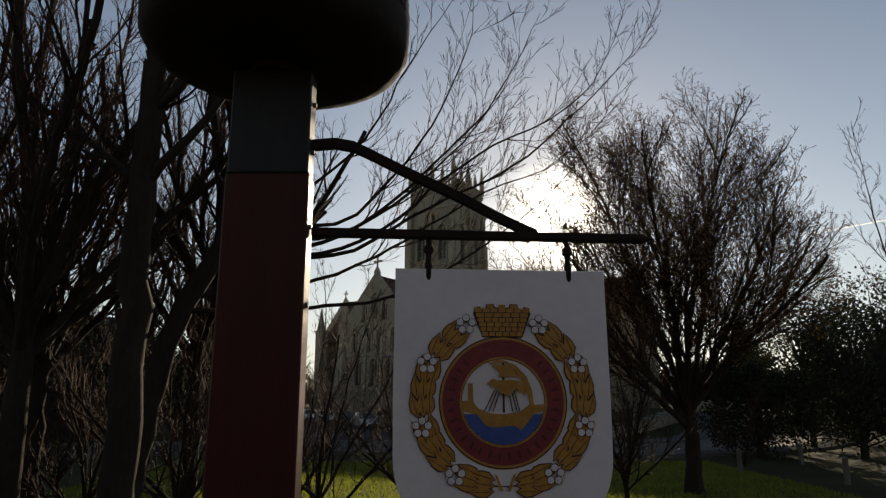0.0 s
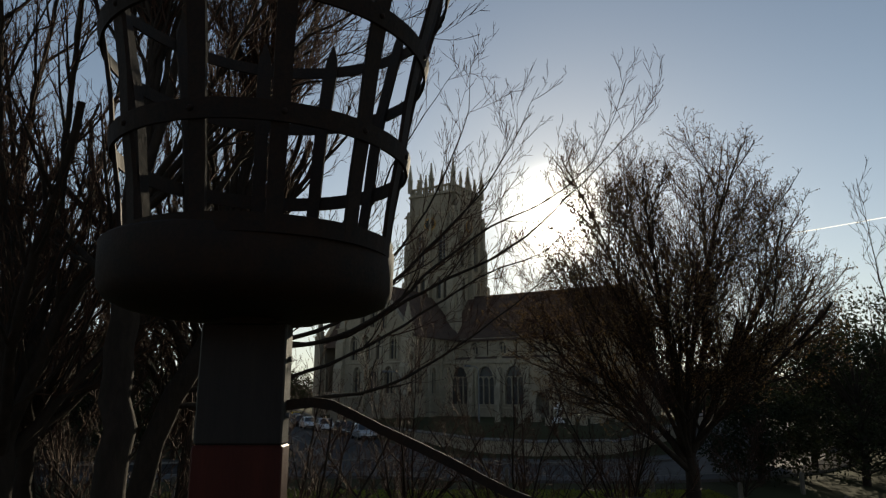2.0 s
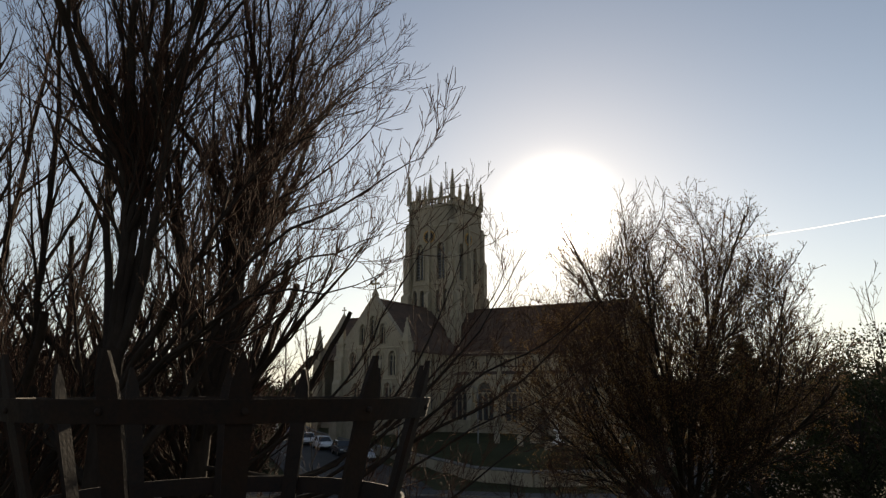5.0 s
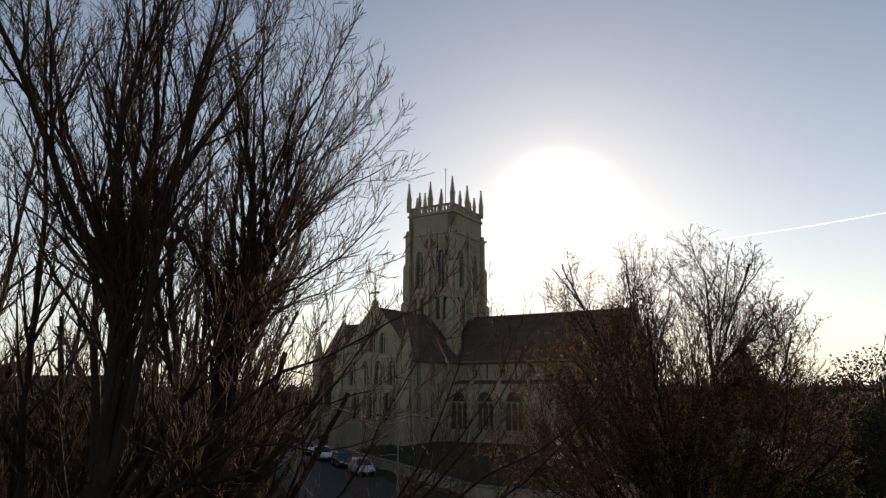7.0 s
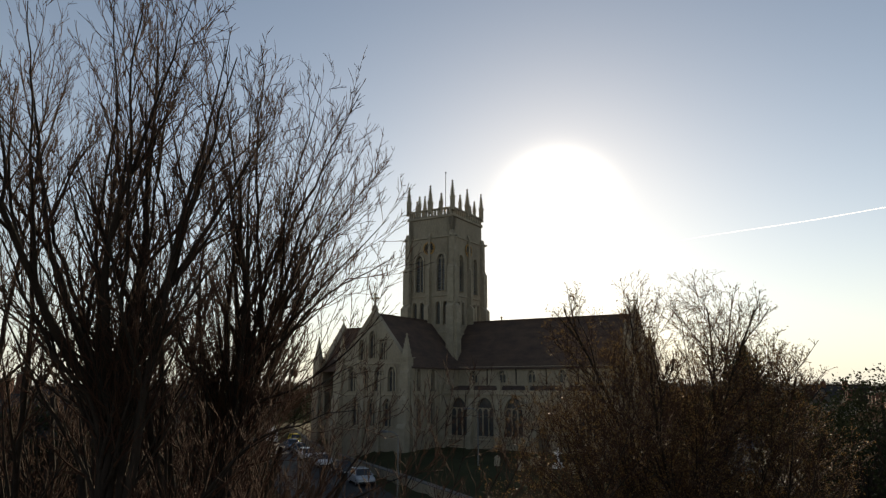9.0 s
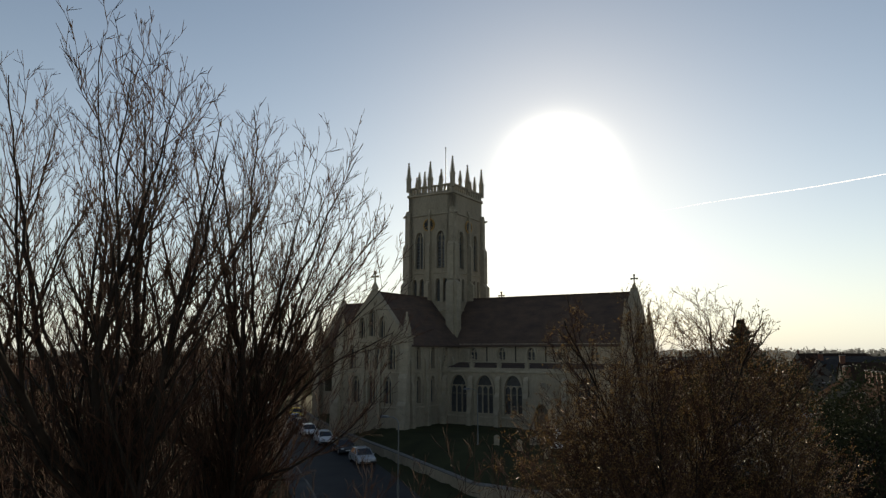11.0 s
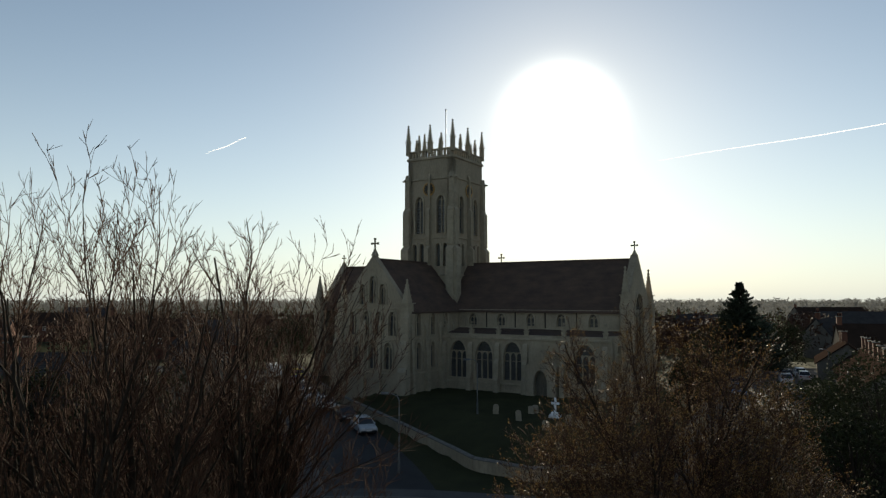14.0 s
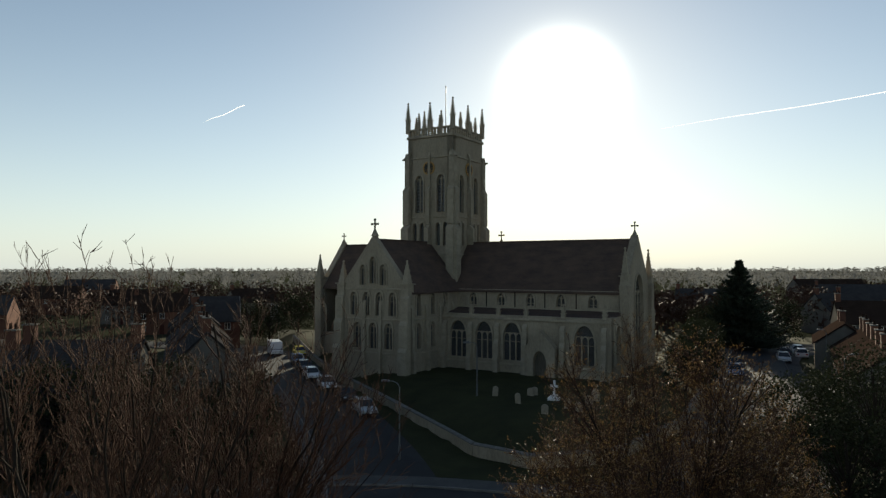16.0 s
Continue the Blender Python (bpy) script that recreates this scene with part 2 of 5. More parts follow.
def strip(name, path, width, lift, thick, mat, label, category, offset=0.0):
    """A ribbon of road or pavement that follows the land, with a real edge."""
    pts = []
    for (ax, ay), (bx, by) in zip(path, path[1:]):
        n = max(2, int(math.hypot(bx - ax, by - ay) / 2.0))
        pts += [(ax + (bx - ax) * i / n, ay + (by - ay) * i / n) for i in range(n)]
    pts.append(path[-1])
    for _ in range(12):
        pts = [pts[0]] + [((a[0] + 2 * b[0] + c[0]) / 4, (a[1] + 2 * b[1] + c[1]) / 4) for a, b, c in zip(pts, pts[1:], pts[2:])] + [pts[-1]]
    bm = bmesh.new()
    rows = []
    for i, p in enumerate(pts):
        a, b = pts[max(0, i - 1)], pts[min(len(pts) - 1, i + 1)]
        dx, dy = b[0] - a[0], b[1] - a[1]
        k = math.hypot(dx, dy) or 1
        nx, ny = dy / k, -dx / k
        row = []
        cz = land(p[0] + nx * offset, p[1] + ny * offset)
        for s in (-0.5, 0.5):
            q = (p[0] + nx * (offset + s * width), p[1] + ny * (offset + s * width))
            zz = max(cz, land(*q)) + lift
            row += [bm.verts.new((q[0], q[1], zz)), bm.verts.new((q[0], q[1], zz - thick))]
        rows.append(row)
    for r, q in zip(rows, rows[1:]):
        bm.faces.new((r[0], r[2], q[2], q[0]))
        bm.faces.new((r[1], r[0], q[0], q[1]))
        bm.faces.new((r[2], r[3], q[3], q[2]))
    bmesh.ops.recalc_face_normals(bm, faces=bm.faces[:])
    ob = part(name, bm, mat)
    return tagged(ob, label, category, kind="structure")


STREET = [(-70, 33), (-30, 37), (-4, 43), (10, 38), (20, 44), (30, 63), (47, 102), (56, 116), (76, 124), (120, 128)]
LANE = [(-3, 42), (-5, 52), (-11, 70), (-25, 108), (-33, 122), (-60, 130), (-100, 134)]
strip("road", STREET, 7.0, 0.02, 0.3, M_ROAD, "damp grey asphalt road shining in low sun", "road")
strip("road", LANE, 7.5, 0.035, 0.3, M_ROAD, "dark asphalt lane running along the churchyard wall", "road")
for off, wd in ((4.6, 1.8), (-4.6, 1.8)):
    strip("pavement", STREET, wd, 0.14, 0.4, M_PAVE, "pale concrete pavement raised beside the road", "pavement", off)
    strip("kerb", STREET, 0.16, 0.15, 0.4, M_KERB, "pale concrete kerb edging the road", "kerb", off - math.copysign(wd / 2 + 0.085, off))
strip("pavement", LANE, 1.6, 0.15, 0.4, M_PAVE, "narrow concrete pavement along the lane", "pavement", -4.7)
strip("kerb", LANE, 0.16, 0.16, 0.4, M_KERB, "pale concrete kerb edging the lane", "kerb", -3.82)


# ---- bare winter trees ----
class Wood:
    """Collects tapered tubes as one mesh."""

    def __init__(self):
        self.v, self.f = [], []

    def tube(self, pts, radii, k):
        base = len(self.v)
        n = len(pts)
        for i in range(n):
            a, b = pts[max(0, i - 1)], pts[min(n - 1, i + 1)]
            d = (b - a).normalized()
            s = d.orthogonal().normalized() if i == 0 else (s - d * s.dot(d)).normalized()
            c = d.cross(s)
            r = radii[i]
            for j in range(k):
                t = 2 * math.pi * j / k
                q = pts[i] + s * (r * math.cos(t)) + c * (r * math.sin(t))
                self.v.append((q.x, q.y, q.z))
        for i in range(n - 1):
            for j in range(k):
                self.f.append((base + i * k + j, base + i * k + (j + 1) % k, base + (i + 1) * k + (j + 1) % k, base + (i + 1) * k + j))

    def mesh(self, name, mat):
        return mesh_of(name, self.v, self.f, mat, True)


def along(pts, u):
    k = min(len(pts) - 2, int(u * (len(pts) - 1)))
    f = u * (len(pts) - 1) - k
    return pts[k].lerp(pts[k + 1], f), (pts[k + 1] - pts[k]).normalized()


def fork(rng, d, angle, turn):
    """A way that leaves d by an angle, turned round it."""
    s = d.orthogonal().normalized()
    c = d.cross(s)
    return (d * math.cos(angle) + (s * math.cos(turn) + c * math.sin(turn)) * math.sin(angle)).normalized()


def inside(p, domes, slack):
    """Whether a point lies in the crown."""
    for x, y, z, rx, rz in domes:
        if ((p.x - x) ** 2 + (p.y - y) ** 2) / (rx * rx) + ((p.z - z) / rz) ** 2 < slack:
            return True
    return False


def bend(rng, guide, wobble=0.02, step=0.3):
    """A guide of a few points as a smooth, slightly crooked line."""
    g = [Vector(p) for p in guide]
    g = [g[0] * 2 - g[1]] + g + [g[-1] * 2 - g[-2]]
    out = []
    for a, b, c, d in zip(g, g[1:], g[2:], g[3:]):
        n = max(2, int((c - b).length / step))
        for i in range(n):
            u = i / n
            p = 0.5 * (2 * b + (c - a) * u + (2 * a - 5 * b + 4 * c - d) * u * u + (3 * b - a - 3 * c + d) * u ** 3)
            out.append(p + Vector((rng.gauss(0, wobble), rng.gauss(0, wobble), rng.gauss(0, wobble))) * (1 if out else 0))
    out.append(g[-2].copy())
    return out


def fan(rng, foot, n, leans, length, rise=0.09, even=0.8):
    """Guides of stems that part from the top of a bole and curve upward."""
    out = []
    for i in range(n):
        a = 2.4 * i + rng.uniform(-0.35, 0.35)
        lean = math.radians(leans[0] + (leans[1] - leans[0]) * ((i + 0.5) / n) ** even)
        d = Vector((math.sin(lean) * math.cos(a), math.sin(lean) * math.sin(a), math.cos(lean)))
        p = Vector(foot) - Vector((0, 0, rng.uniform(0.0, 0.55)))
        pts = [tuple(p)]
        for k in range(5):
            p = p + d * (length / 5)
            pts.append(tuple(p))
            d = (d + Vector((rng.gauss(0, 0.09), rng.gauss(0, 0.09), rise))).normalized()
        out.append(pts)
    return out


def bare_tree(seed, bole, stems, domes, bole_r, stem_r=0.085, tip=0.0043, gaps=(0.37, 0.22, 0.15, 0.115), reach=(2.1, 0.9, 0.38, 0.19), low=0.12, lift=0.10, angles=(0.56, 0.6, 0.64, 0.6), girth=0.030, extra=()):
    """A leafless tree: a bole, stems that part from it, and four orders of branches down to fine twigs, all held in by the
    crown's domes (x, y, z, rx, rz). extra: long limbs that reach beyond the crown. Returns bole, limbs, twigs and twig ends."""
    rng = random.Random(seed)
    bole_wood, twig, limbs, tips = Wood(), Wood(), [], []
    line = bend(rng, bole, 0.02)
    n = len(line)
    bole_wood.tube(line, [bole_r * ((1.35 if i == 0 else 1.12 if i == 1 else 1) - 0.35 * i / n) for i in range(n)], 12)

    def side_branches(wood, pts, radii, order, free, own=1.0):
        """Branches along a line, each with finer ones of its own."""
        total = sum((b - a).length for a, b in zip(pts, pts[1:]))
        u = (low if order == 0 else 0.16) * (0.7 + 0.6 * rng.random())
        turn = rng.random() * 6.283
        while u < 0.99:
            p, d = along(pts, u)
            k = min(len(radii) - 1, int(u * (len(radii) - 1)))
            turn += 2.4 + rng.gauss(0, 0.5)
            way = fork(rng, d, rng.gauss(angles[order], 0.13), turn)
            ln = reach[order] * own * (1.05 - 0.62 * u) * (0.55 + 0.75 * rng.random())
            r = max(tip, min(radii[k] * 0.62, (girth, girth * 0.42, max(0.0068, tip * 1.2), tip)[order] * (0.7 + 0.5 * rng.random())))
            steps = (7, 5, 3, 1)[order]
            q, line, rr = p.copy(), [p.copy()], [r]
            slack = (1 + rng.gauss(0, 0.07)) ** 2
            for i in range(1, steps + 1):
                way = (way + Vector((rng.gauss(0, 0.075), rng.gauss(0, 0.075), rng.gauss(0, 0.06) + lift * (1.3 if order else 1.0)))).normalized()
                q = q + way * (ln / steps)
                line.append(q.copy())
                rr.append(max(tip * 0.62, r * (1 - 0.78 * i / steps)))
                if not free and not inside(q, domes, slack):
                    break
            if len(line) > 1:
                target = wood if r > 0.014 else twig
                target.tube(line, rr, 5 if r > 0.014 else 4 if r > 0.008 else 3)
                if order < 3:
                    side_branches(wood, line, rr, order + 1, free, 1.0 if len(line) > steps else 0.75)
                if order > 1:
                    tips.append((line[-1], (line[-1] - line[-2]).normalized()))
            u += gaps[order] * (1.1 if free else 1.0) * (0.6 + 0.8 * rng.random()) / max(total, 0.05)

    for guide, own, free in [(g, 1.0, False) for g in stems] + [(g, 0.6, True) for g in extra]:
        w = Wood()
        line = bend(rng, guide, 0.013)
        r0 = stem_r * (0.8 + 0.35 * rng.random()) * (1.0 if own == 1 else 0.62)
        n = len(line)
        rr = [max(tip, r0 * (1 - 0.94 * (i / (n - 1)) ** 0.9)) for i in range(n)]
        if not free:
            keep = next((i for i, p in enumerate(line) if i > 0.45 * n and not inside(p, domes, 1.03)), n)
            line, rr = line[:keep], rr[:keep]
        w.tube(line, rr, 8)
        side_branches(w, line, rr, 0, free, own)
        limbs.append(w)
    return bole_wood, limbs, twig, tips


def plant(name, x, y, made, label, category, group="", twig_mat=None, turn=0.0, z=None):
    t = thing(name, pose(x, y, land(x, y) if z is None else z, 0, 0, turn), label, category, group)
    trunk, limb_woods, twig, tips = made
    part("trunk", trunk.mesh("trunk", M_BARK), None, t)
    for w in limb_woods:
        part("limb", w.mesh("limb", M_BARK), None, t)
    part("twig_mass", twig.mesh("twig_mass", twig_mat or M_TWIG), None, t)["kind"] = "stuff"
    return t


def leaf_mesh(name, spots, size, mat, rng, curl=0.35):
    """Many small pointed leaves, each folded along its rib."""
    v, f = [], []
    for p, d in spots:
        s = size * (0.6 + 0.8 * rng.random())
        d = (d + Vector((rng.gauss(0, .6), rng.gauss(0, .6), rng.gauss(0, .6) - 0.3))).normalized()
        w = d.orthogonal().normalized()
        w = (w * math.cos(a := rng.random() * 6.283) + d.cross(w) * math.sin(a)).normalized()
        nrm = d.cross(w)
        b = len(v)
        for q in (p, p + d * s * 0.45 + w * s * 0.3 + nrm * s * curl * 0.3, p + d * s, p + d * s * 0.45 - w * s * 0.3 + nrm * s * curl * 0.3):
            v.append((q.x, q.y, q.z))
        f += [(b, b + 1, b + 2), (b, b + 2, b + 3)]
    return mesh_of(name, v, f, mat)


BEHIND = "bare trees behind the sign"
plant("tree", -3.6, 7.8, bare_tree(11, [(0, 0, -0.15), (0.05, 0, 2.5), (-0.02, 0, 5.0), (0.0, 0, 6.9)],
      [[(0.0, 0.0, 6.0), (0.03, 0.0, 8.62), (-0.47, 0.27, 10.02), (-1.19, 0.53, 11.4), (-1.74, 0.8, 13.11), (-1.8, 0.9, 14.0)],
           [(0.0, 0.0, 6.0), (0.1, 0.0, 8.62), (-0.08, -0.08, 9.83), (-0.21, -0.15, 11.17), (-0.11, -0.22, 12.58), (-0.2, -0.3, 13.75), (-0.2, -0.3, 14.5)],
           [(0.0, 0.0, 6.0), (0.16, 0.0, 8.62), (0.12, 0.15, 9.73), (0.18, 0.3, 10.95), (0.16, 0.45, 12.13), (0.23, 0.6, 13.42), (0.2, 0.7, 14.5)],
           [(0.0, 0.0, 6.0), (0.27, 0.0, 8.62), (0.6, -0.3, 9.42), (0.87, -0.6, 10.19), (1.28, -0.9, 11.05)],
           [(0.0, 0.0, 6.0), (-0.02, 0.0, 8.81), (-0.48, -0.27, 9.68), (-0.88, -0.53, 10.65), (-1.18, -0.8, 11.34)],
           [(0.0, 0.0, 6.0), (-0.03, 0.0, 8.62), (-0.72, 0.33, 9.49), (-1.4, 0.67, 10.09), (-2.25, 1.0, 10.53)],
           [(0.0, 0.0, 6.0), (0.1, 0.0, 8.94), (0.22, -0.33, 10.31), (0.37, -0.67, 11.33), (0.38, -0.9, 12.44), (0.5, -1.0, 14.0)],
           [(0.0, 0.0, 6.0), (0.14, 0.0, 9.19), (0.44, 0.4, 9.91), (0.59, 0.8, 10.56), (0.81, 1.2, 10.97)]]
      + fan(random.Random(3), (0, 0, 5.6), 2, (34, 66), 3.6) + fan(random.Random(13), (0, 0, 6.9), 2, (6, 30), 7.0, 0.03) + fan(random.Random(33), (-0.1, 0.1, 9.3), 8, (6, 40), 4.8, 0.05), [(-0.1, 0.0, 10.8, 2.5, 3.85), (0.1, 0.2, 7.6, 2.9, 3.2), (-0.2, 0.2, 5.2, 2.6, 2.4)], 0.21, 0.064, gaps=(0.44, 0.23, 0.16, 0.13), low=0.33, angles=(0.5, 0.5, 0.5, 0.45),
      extra=[[(0.0, 0.0, 6.2), (1.85, -0.8, 7.84), (2.68, -1.12, 8.23), (3.28, -1.45, 8.5), (3.6, -1.6, 8.62)], [(0.0, 0.0, 6.2), (1.93, -0.8, 7.53), (2.69, -1.15, 7.79), (3.2, -1.45, 7.9)], [(0.0, 0.0, 6.2), (1.63, -0.8, 8.55), (2.42, -1.2, 9.02), (3.0, -1.5, 9.15)], [(0.0, 0.0, 6.2), (1.51, -0.8, 8.36), (2.06, -1.13, 8.86), (2.6, -1.4, 9.15)], [(0.0, 0.0, 6.2), (1.81, -1.0, 7.35), (2.62, -1.33, 7.33), (3.2, -1.6, 7.48)]]),
      "tall leafless tree with many rising stems beside the sign", "tree", BEHIND)
plant("tree", -2.9, 9.7, bare_tree(23, [(-1.5, 0, -0.15), (-1.3, 0, 2.0), (-0.95, 0, 3.8), (-0.36, 0, 5.0), (-0.15, 0, 6.5)],
      [[(-0.3, 0.0, 5.4), (-0.08, 0.0, 8.62), (-0.16, 0.18, 9.34), (-0.51, 0.35, 10.19), (-0.65, 0.53, 12.02), (-1.01, 0.7, 13.54)],
           [(-0.3, 0.0, 5.4), (0.12, 0.0, 8.7), (0.23, -0.1, 9.96), (0.53, -0.2, 10.93), (0.77, -0.3, 11.49), (1.07, -0.4, 12.58), (1.3, -0.5, 13.51)],
           [(-0.3, 0.0, 5.4), (0.01, 0.0, 9.17), (-0.07, 0.22, 10.6), (-0.05, 0.45, 12.0), (-0.47, 0.68, 14.03), (-0.58, 0.9, 15.42)],
           [(-0.3, 0.0, 5.4), (0.2, 0.0, 8.93), (0.54, -0.22, 10.1), (0.43, -0.45, 12.12), (0.5, -0.68, 13.69), (0.48, -0.9, 14.45)],
           [(-0.3, 0.0, 5.4), (0.24, 0.0, 9.01), (0.74, 0.1, 10.07), (1.52, 0.2, 11.03), (2.26, 0.3, 11.86)],
           [(-0.3, 0.0, 5.4), (0.2, 0.0, 8.7), (1.02, -0.27, 9.31), (1.67, -0.53, 9.67), (2.37, -0.8, 10.4)],
           [(-0.3, 0.0, 5.4), (0.28, 0.0, 8.62), (0.73, 0.33, 9.1), (1.24, 0.67, 9.37), (1.88, 1.0, 9.75)],
           [(-0.3, 0.0, 5.4), (0.32, 0.0, 9.33), (0.83, 0.27, 10.87), (1.43, 0.53, 12.31), (1.83, 0.8, 13.29)],
           [(-0.3, 0.0, 5.4), (-0.06, 0.0, 9.01), (-0.44, -0.2, 9.63), (-0.57, -0.4, 10.32), (-0.71, -0.6, 10.99)],
           [(-0.3, 0.0, 5.4), (0.23, 0.0, 8.7), (0.72, 0.13, 10.33), (1.4, 0.27, 11.66), (2.24, 0.4, 12.73)],
           [(-0.3, 0.0, 5.4), (0.27, 0.0, 8.85), (0.52, -0.13, 10.7), (1.22, -0.27, 12.19), (1.87, -0.4, 13.56)],
           [(-0.3, 0.0, 5.4), (0.26, 0.0, 8.93), (0.96, -0.17, 10.11), (1.69, -0.33, 10.73), (2.41, -0.5, 11.1)]]
      + fan(random.Random(4), (-0.3, 0, 5.8), 3, (36, 68), 3.8) + fan(random.Random(14), (-0.15, 0, 6.5), 3, (6, 36), 7.2, 0.03) + fan(random.Random(34), (0.3, 0.1, 9.2), 5, (6, 38), 4.0, 0.05), [(0.45, 0.0, 10.2, 2.5, 4.1), (0.9, 0.3, 7.6, 3.2, 3.1), (-0.2, 0.3, 5.0, 2.7, 2.2), (2.0, 0.0, 9.3, 1.5, 2.0)], 0.19, 0.064, gaps=(0.44, 0.23, 0.16, 0.13), low=0.33, angles=(0.5, 0.5, 0.5, 0.45),
      extra=[[(-0.6, 0.0, 4.6), (1.65, 0.2, 5.1), (2.9, 0.3, 6.1), (3.7, 0.4, 6.7), (4.55, 0.4, 7.1), (5.3, 0.4, 7.75), (5.7, 0.4, 8.55), (5.9, 0.4, 9.1)],
             [(-0.5, 0.0, 4.8), (1.5, -0.2, 6.3), (2.5, -0.3, 7.9), (3.2, -0.3, 9.0)],
             [(-0.9, 0.0, 4.0), (1.75, 0.4, 4.2), (3.2, 0.7, 4.9), (4.6, 0.8, 6.0), (5.2, 0.8, 6.7)],
             [(-0.3, 0.0, 5.2), (1.3, 0.6, 5.3), (2.75, 1.0, 6.5), (3.8, 1.2, 7.8), (4.2, 1.2, 8.7)],
             [(-0.6, 0.0, 4.6), (1.4, 0.2, 5.2), (2.7, 0.3, 6.3), (3.6, 0.4, 7.3), (4.2, 0.4, 8.3), (4.5, 0.4, 9.0)],
             [(-0.8, 0.0, 4.2), (1.0, 0.2, 4.5), (2.4, 0.4, 5.2), (3.5, 0.4, 5.9), (4.5, 0.4, 6.3), (5.2, 0.4, 6.85), (5.7, 0.4, 7.4)],
             [(-0.4, 0.0, 5.0), (1.2, 0.6, 4.95), (2.7, 0.6, 5.75), (4.0, 0.6, 6.4), (4.95, 0.6, 7.25), (5.8, 0.6, 8.1), (6.4, 0.6, 8.8)],
             [(-0.2, 0.0, 5.4), (1.3, 0.0, 5.3), (2.35, 0.0, 6.3), (3.0, 0.0, 7.4), (3.35, 0.0, 8.45), (3.4, 0.0, 9.3)]]),
      "leafless tree with a bowed trunk and long limbs reaching sideways", "tree", BEHIND)
for x, y, sd, base, r, stems, h, domes, lb in (
        (-5.7, 9.2, 37, 3.2, 0.2, 13, 11.0, [(-0.2, 0.0, 10.5, 2.9, 4.5), (0.0, 0, 6.0, 3.0, 3.2)], "tall leafless tree with dark crossing branches"),
        (-5.2, 14.4, 41, 3.4, 0.2, 12, 10.0, [(0.0, 0.0, 9.4, 3.2, 4.4), (0.2, 0, 5.4, 3.1, 3.0)], "leafless tree with a dense mesh of twigs"),
        (-9.4, 11.5, 47, 3.0, 0.2, 14, 11.0, [(0.0, 0.0, 9.4, 3.0, 4.6), (0.2, 0, 5.2, 3.0, 3.0)], "tall leafless tree with dark crossing branches"),
        (-7.4, 12.6, 61, 3.2, 0.19, 13, 10.6, [(0.0, 0.0, 10.2, 2.4, 4.0), (0.1, 0, 6.0, 2.6, 3.0)], "tall leafless tree with dark crossing branches"),
        (-3.9, 11.9, 63, 4.2, 0.17, 12, 10.2, [(0.0, 0.0, 9.8, 1.8, 3.3), (0.0, 0, 6.6, 2.0, 2.6)], "leafless tree with close upright branches"),
        (-11.5, 15.5, 53, 3.2, 0.2, 10, 10.0, [(0.0, 0.0, 9.0, 3.6, 4.4), (0.2, 0, 5.2, 3.2, 3.0)], "leafless tree with a dense mesh of twigs"),
        (-9.5, 20.5, 59, 3.0, 0.2, 10, 9.8, [(0.0, 0.0, 8.4, 3.8, 4.5), (0, 0, 4.8, 3.4, 2.6)], "leafless tree with a dense mesh of twigs")):
    far = max(0.0, (y - 9) / 11)
    plant("tree", x, y, bare_tree(sd, [(0, 0, -0.15), (0.06, 0, base * 0.6), (0, 0.05, base + 0.6)], fan(random.Random(sd), (0, 0.03, base + 0.5), stems, (6, 50), h),
          domes, r, 0.085, 0.0043 + 0.0014 * far, (0.42 + 0.1 * far, 0.23 + 0.06 * far, 0.17 + 0.05 * far, 0.145 + 0.09 * far), angles=(0.5, 0.52, 0.54, 0.5)), lb, "tree", BEHIND)
round_made = bare_tree(67, [(0, 0, -0.15), (0.05, 0, 1.2), (0, 0, 2.6)], fan(random.Random(67), (0, 0, 2.7), 11, (3, 50), 12.0, 0.035, 1.0)
                       + [[(0, 0, 2.0), (-1.5, -0.3, 4.0), (-3.0, -0.5, 6.2), (-4.2, -0.6, 8.2)], [(0, 0, 2.2), (-1.0, -1.3, 4.4), (-2.4, -2.6, 6.8), (-3.2, -3.2, 8.8)], [(0, 0, 1.9), (-2.0, -0.7, 3.6), (-4.0, -1.7, 5.2), (-5.2, -2.3, 6.8)],
                          [(0, 0, 2.3), (-0.4, -1.4, 4.6), (-0.7, -2.8, 6.8), (-0.9, -3.6, 8.8)], [(0, 0, 2.3), (0.7, -1.0, 4.4), (1.6, -2.0, 6.6), (2.2, -2.6, 8.6)]],
                       [(-0.9, -0.4, 8.25, 4.4, 4.7), (0.7, -0.2, 6.6, 4.2, 3.2), (-1.8, -1.7, 6.7, 4.6, 4.2)], 0.27, 0.098, 0.0072, (0.64, 0.28, 0.18, 0.145), (5.0, 1.8, 0.65, 0.28), 0.15, 0.05, (0.46, 0.54, 0.6, 0.6), 0.046)
round_tree = plant("tree", 7.6, 21.6, round_made, "round-headed leafless tree with golden-brown winter buds", "tree", "", M_TWIGRED)
_rng = random.Random(5)
_buds = [(p + Vector((_rng.gauss(0, 0.03), _rng.gauss(0, 0.03), _rng.gauss(0, 0.03))), d) for p, d in round_made[3] for _k in range(2)]
part("foliage", leaf_mesh("foliage", _buds, 0.047, M_LEAFGOLD, _rng), None, round_tree, "small golden-brown winter buds and dry leaves")["kind"] = "stuff"
plant("tree", 9.2, 12.8, bare_tree(71, [(0, 0, -0.15), (0.05, 0, 2.0), (0, 0, 3.6)], fan(random.Random(71), (0, 0, 3.6), 4, (5, 26), 5.6), [(0, 0, 6.6, 1.6, 3.0)], 0.07, 0.032, 0.005, (0.34, 0.26, 0.2, 0.2), (1.3, 0.6, 0.3, 0.16)), "slender young leafless tree with fine upright twigs", "tree")
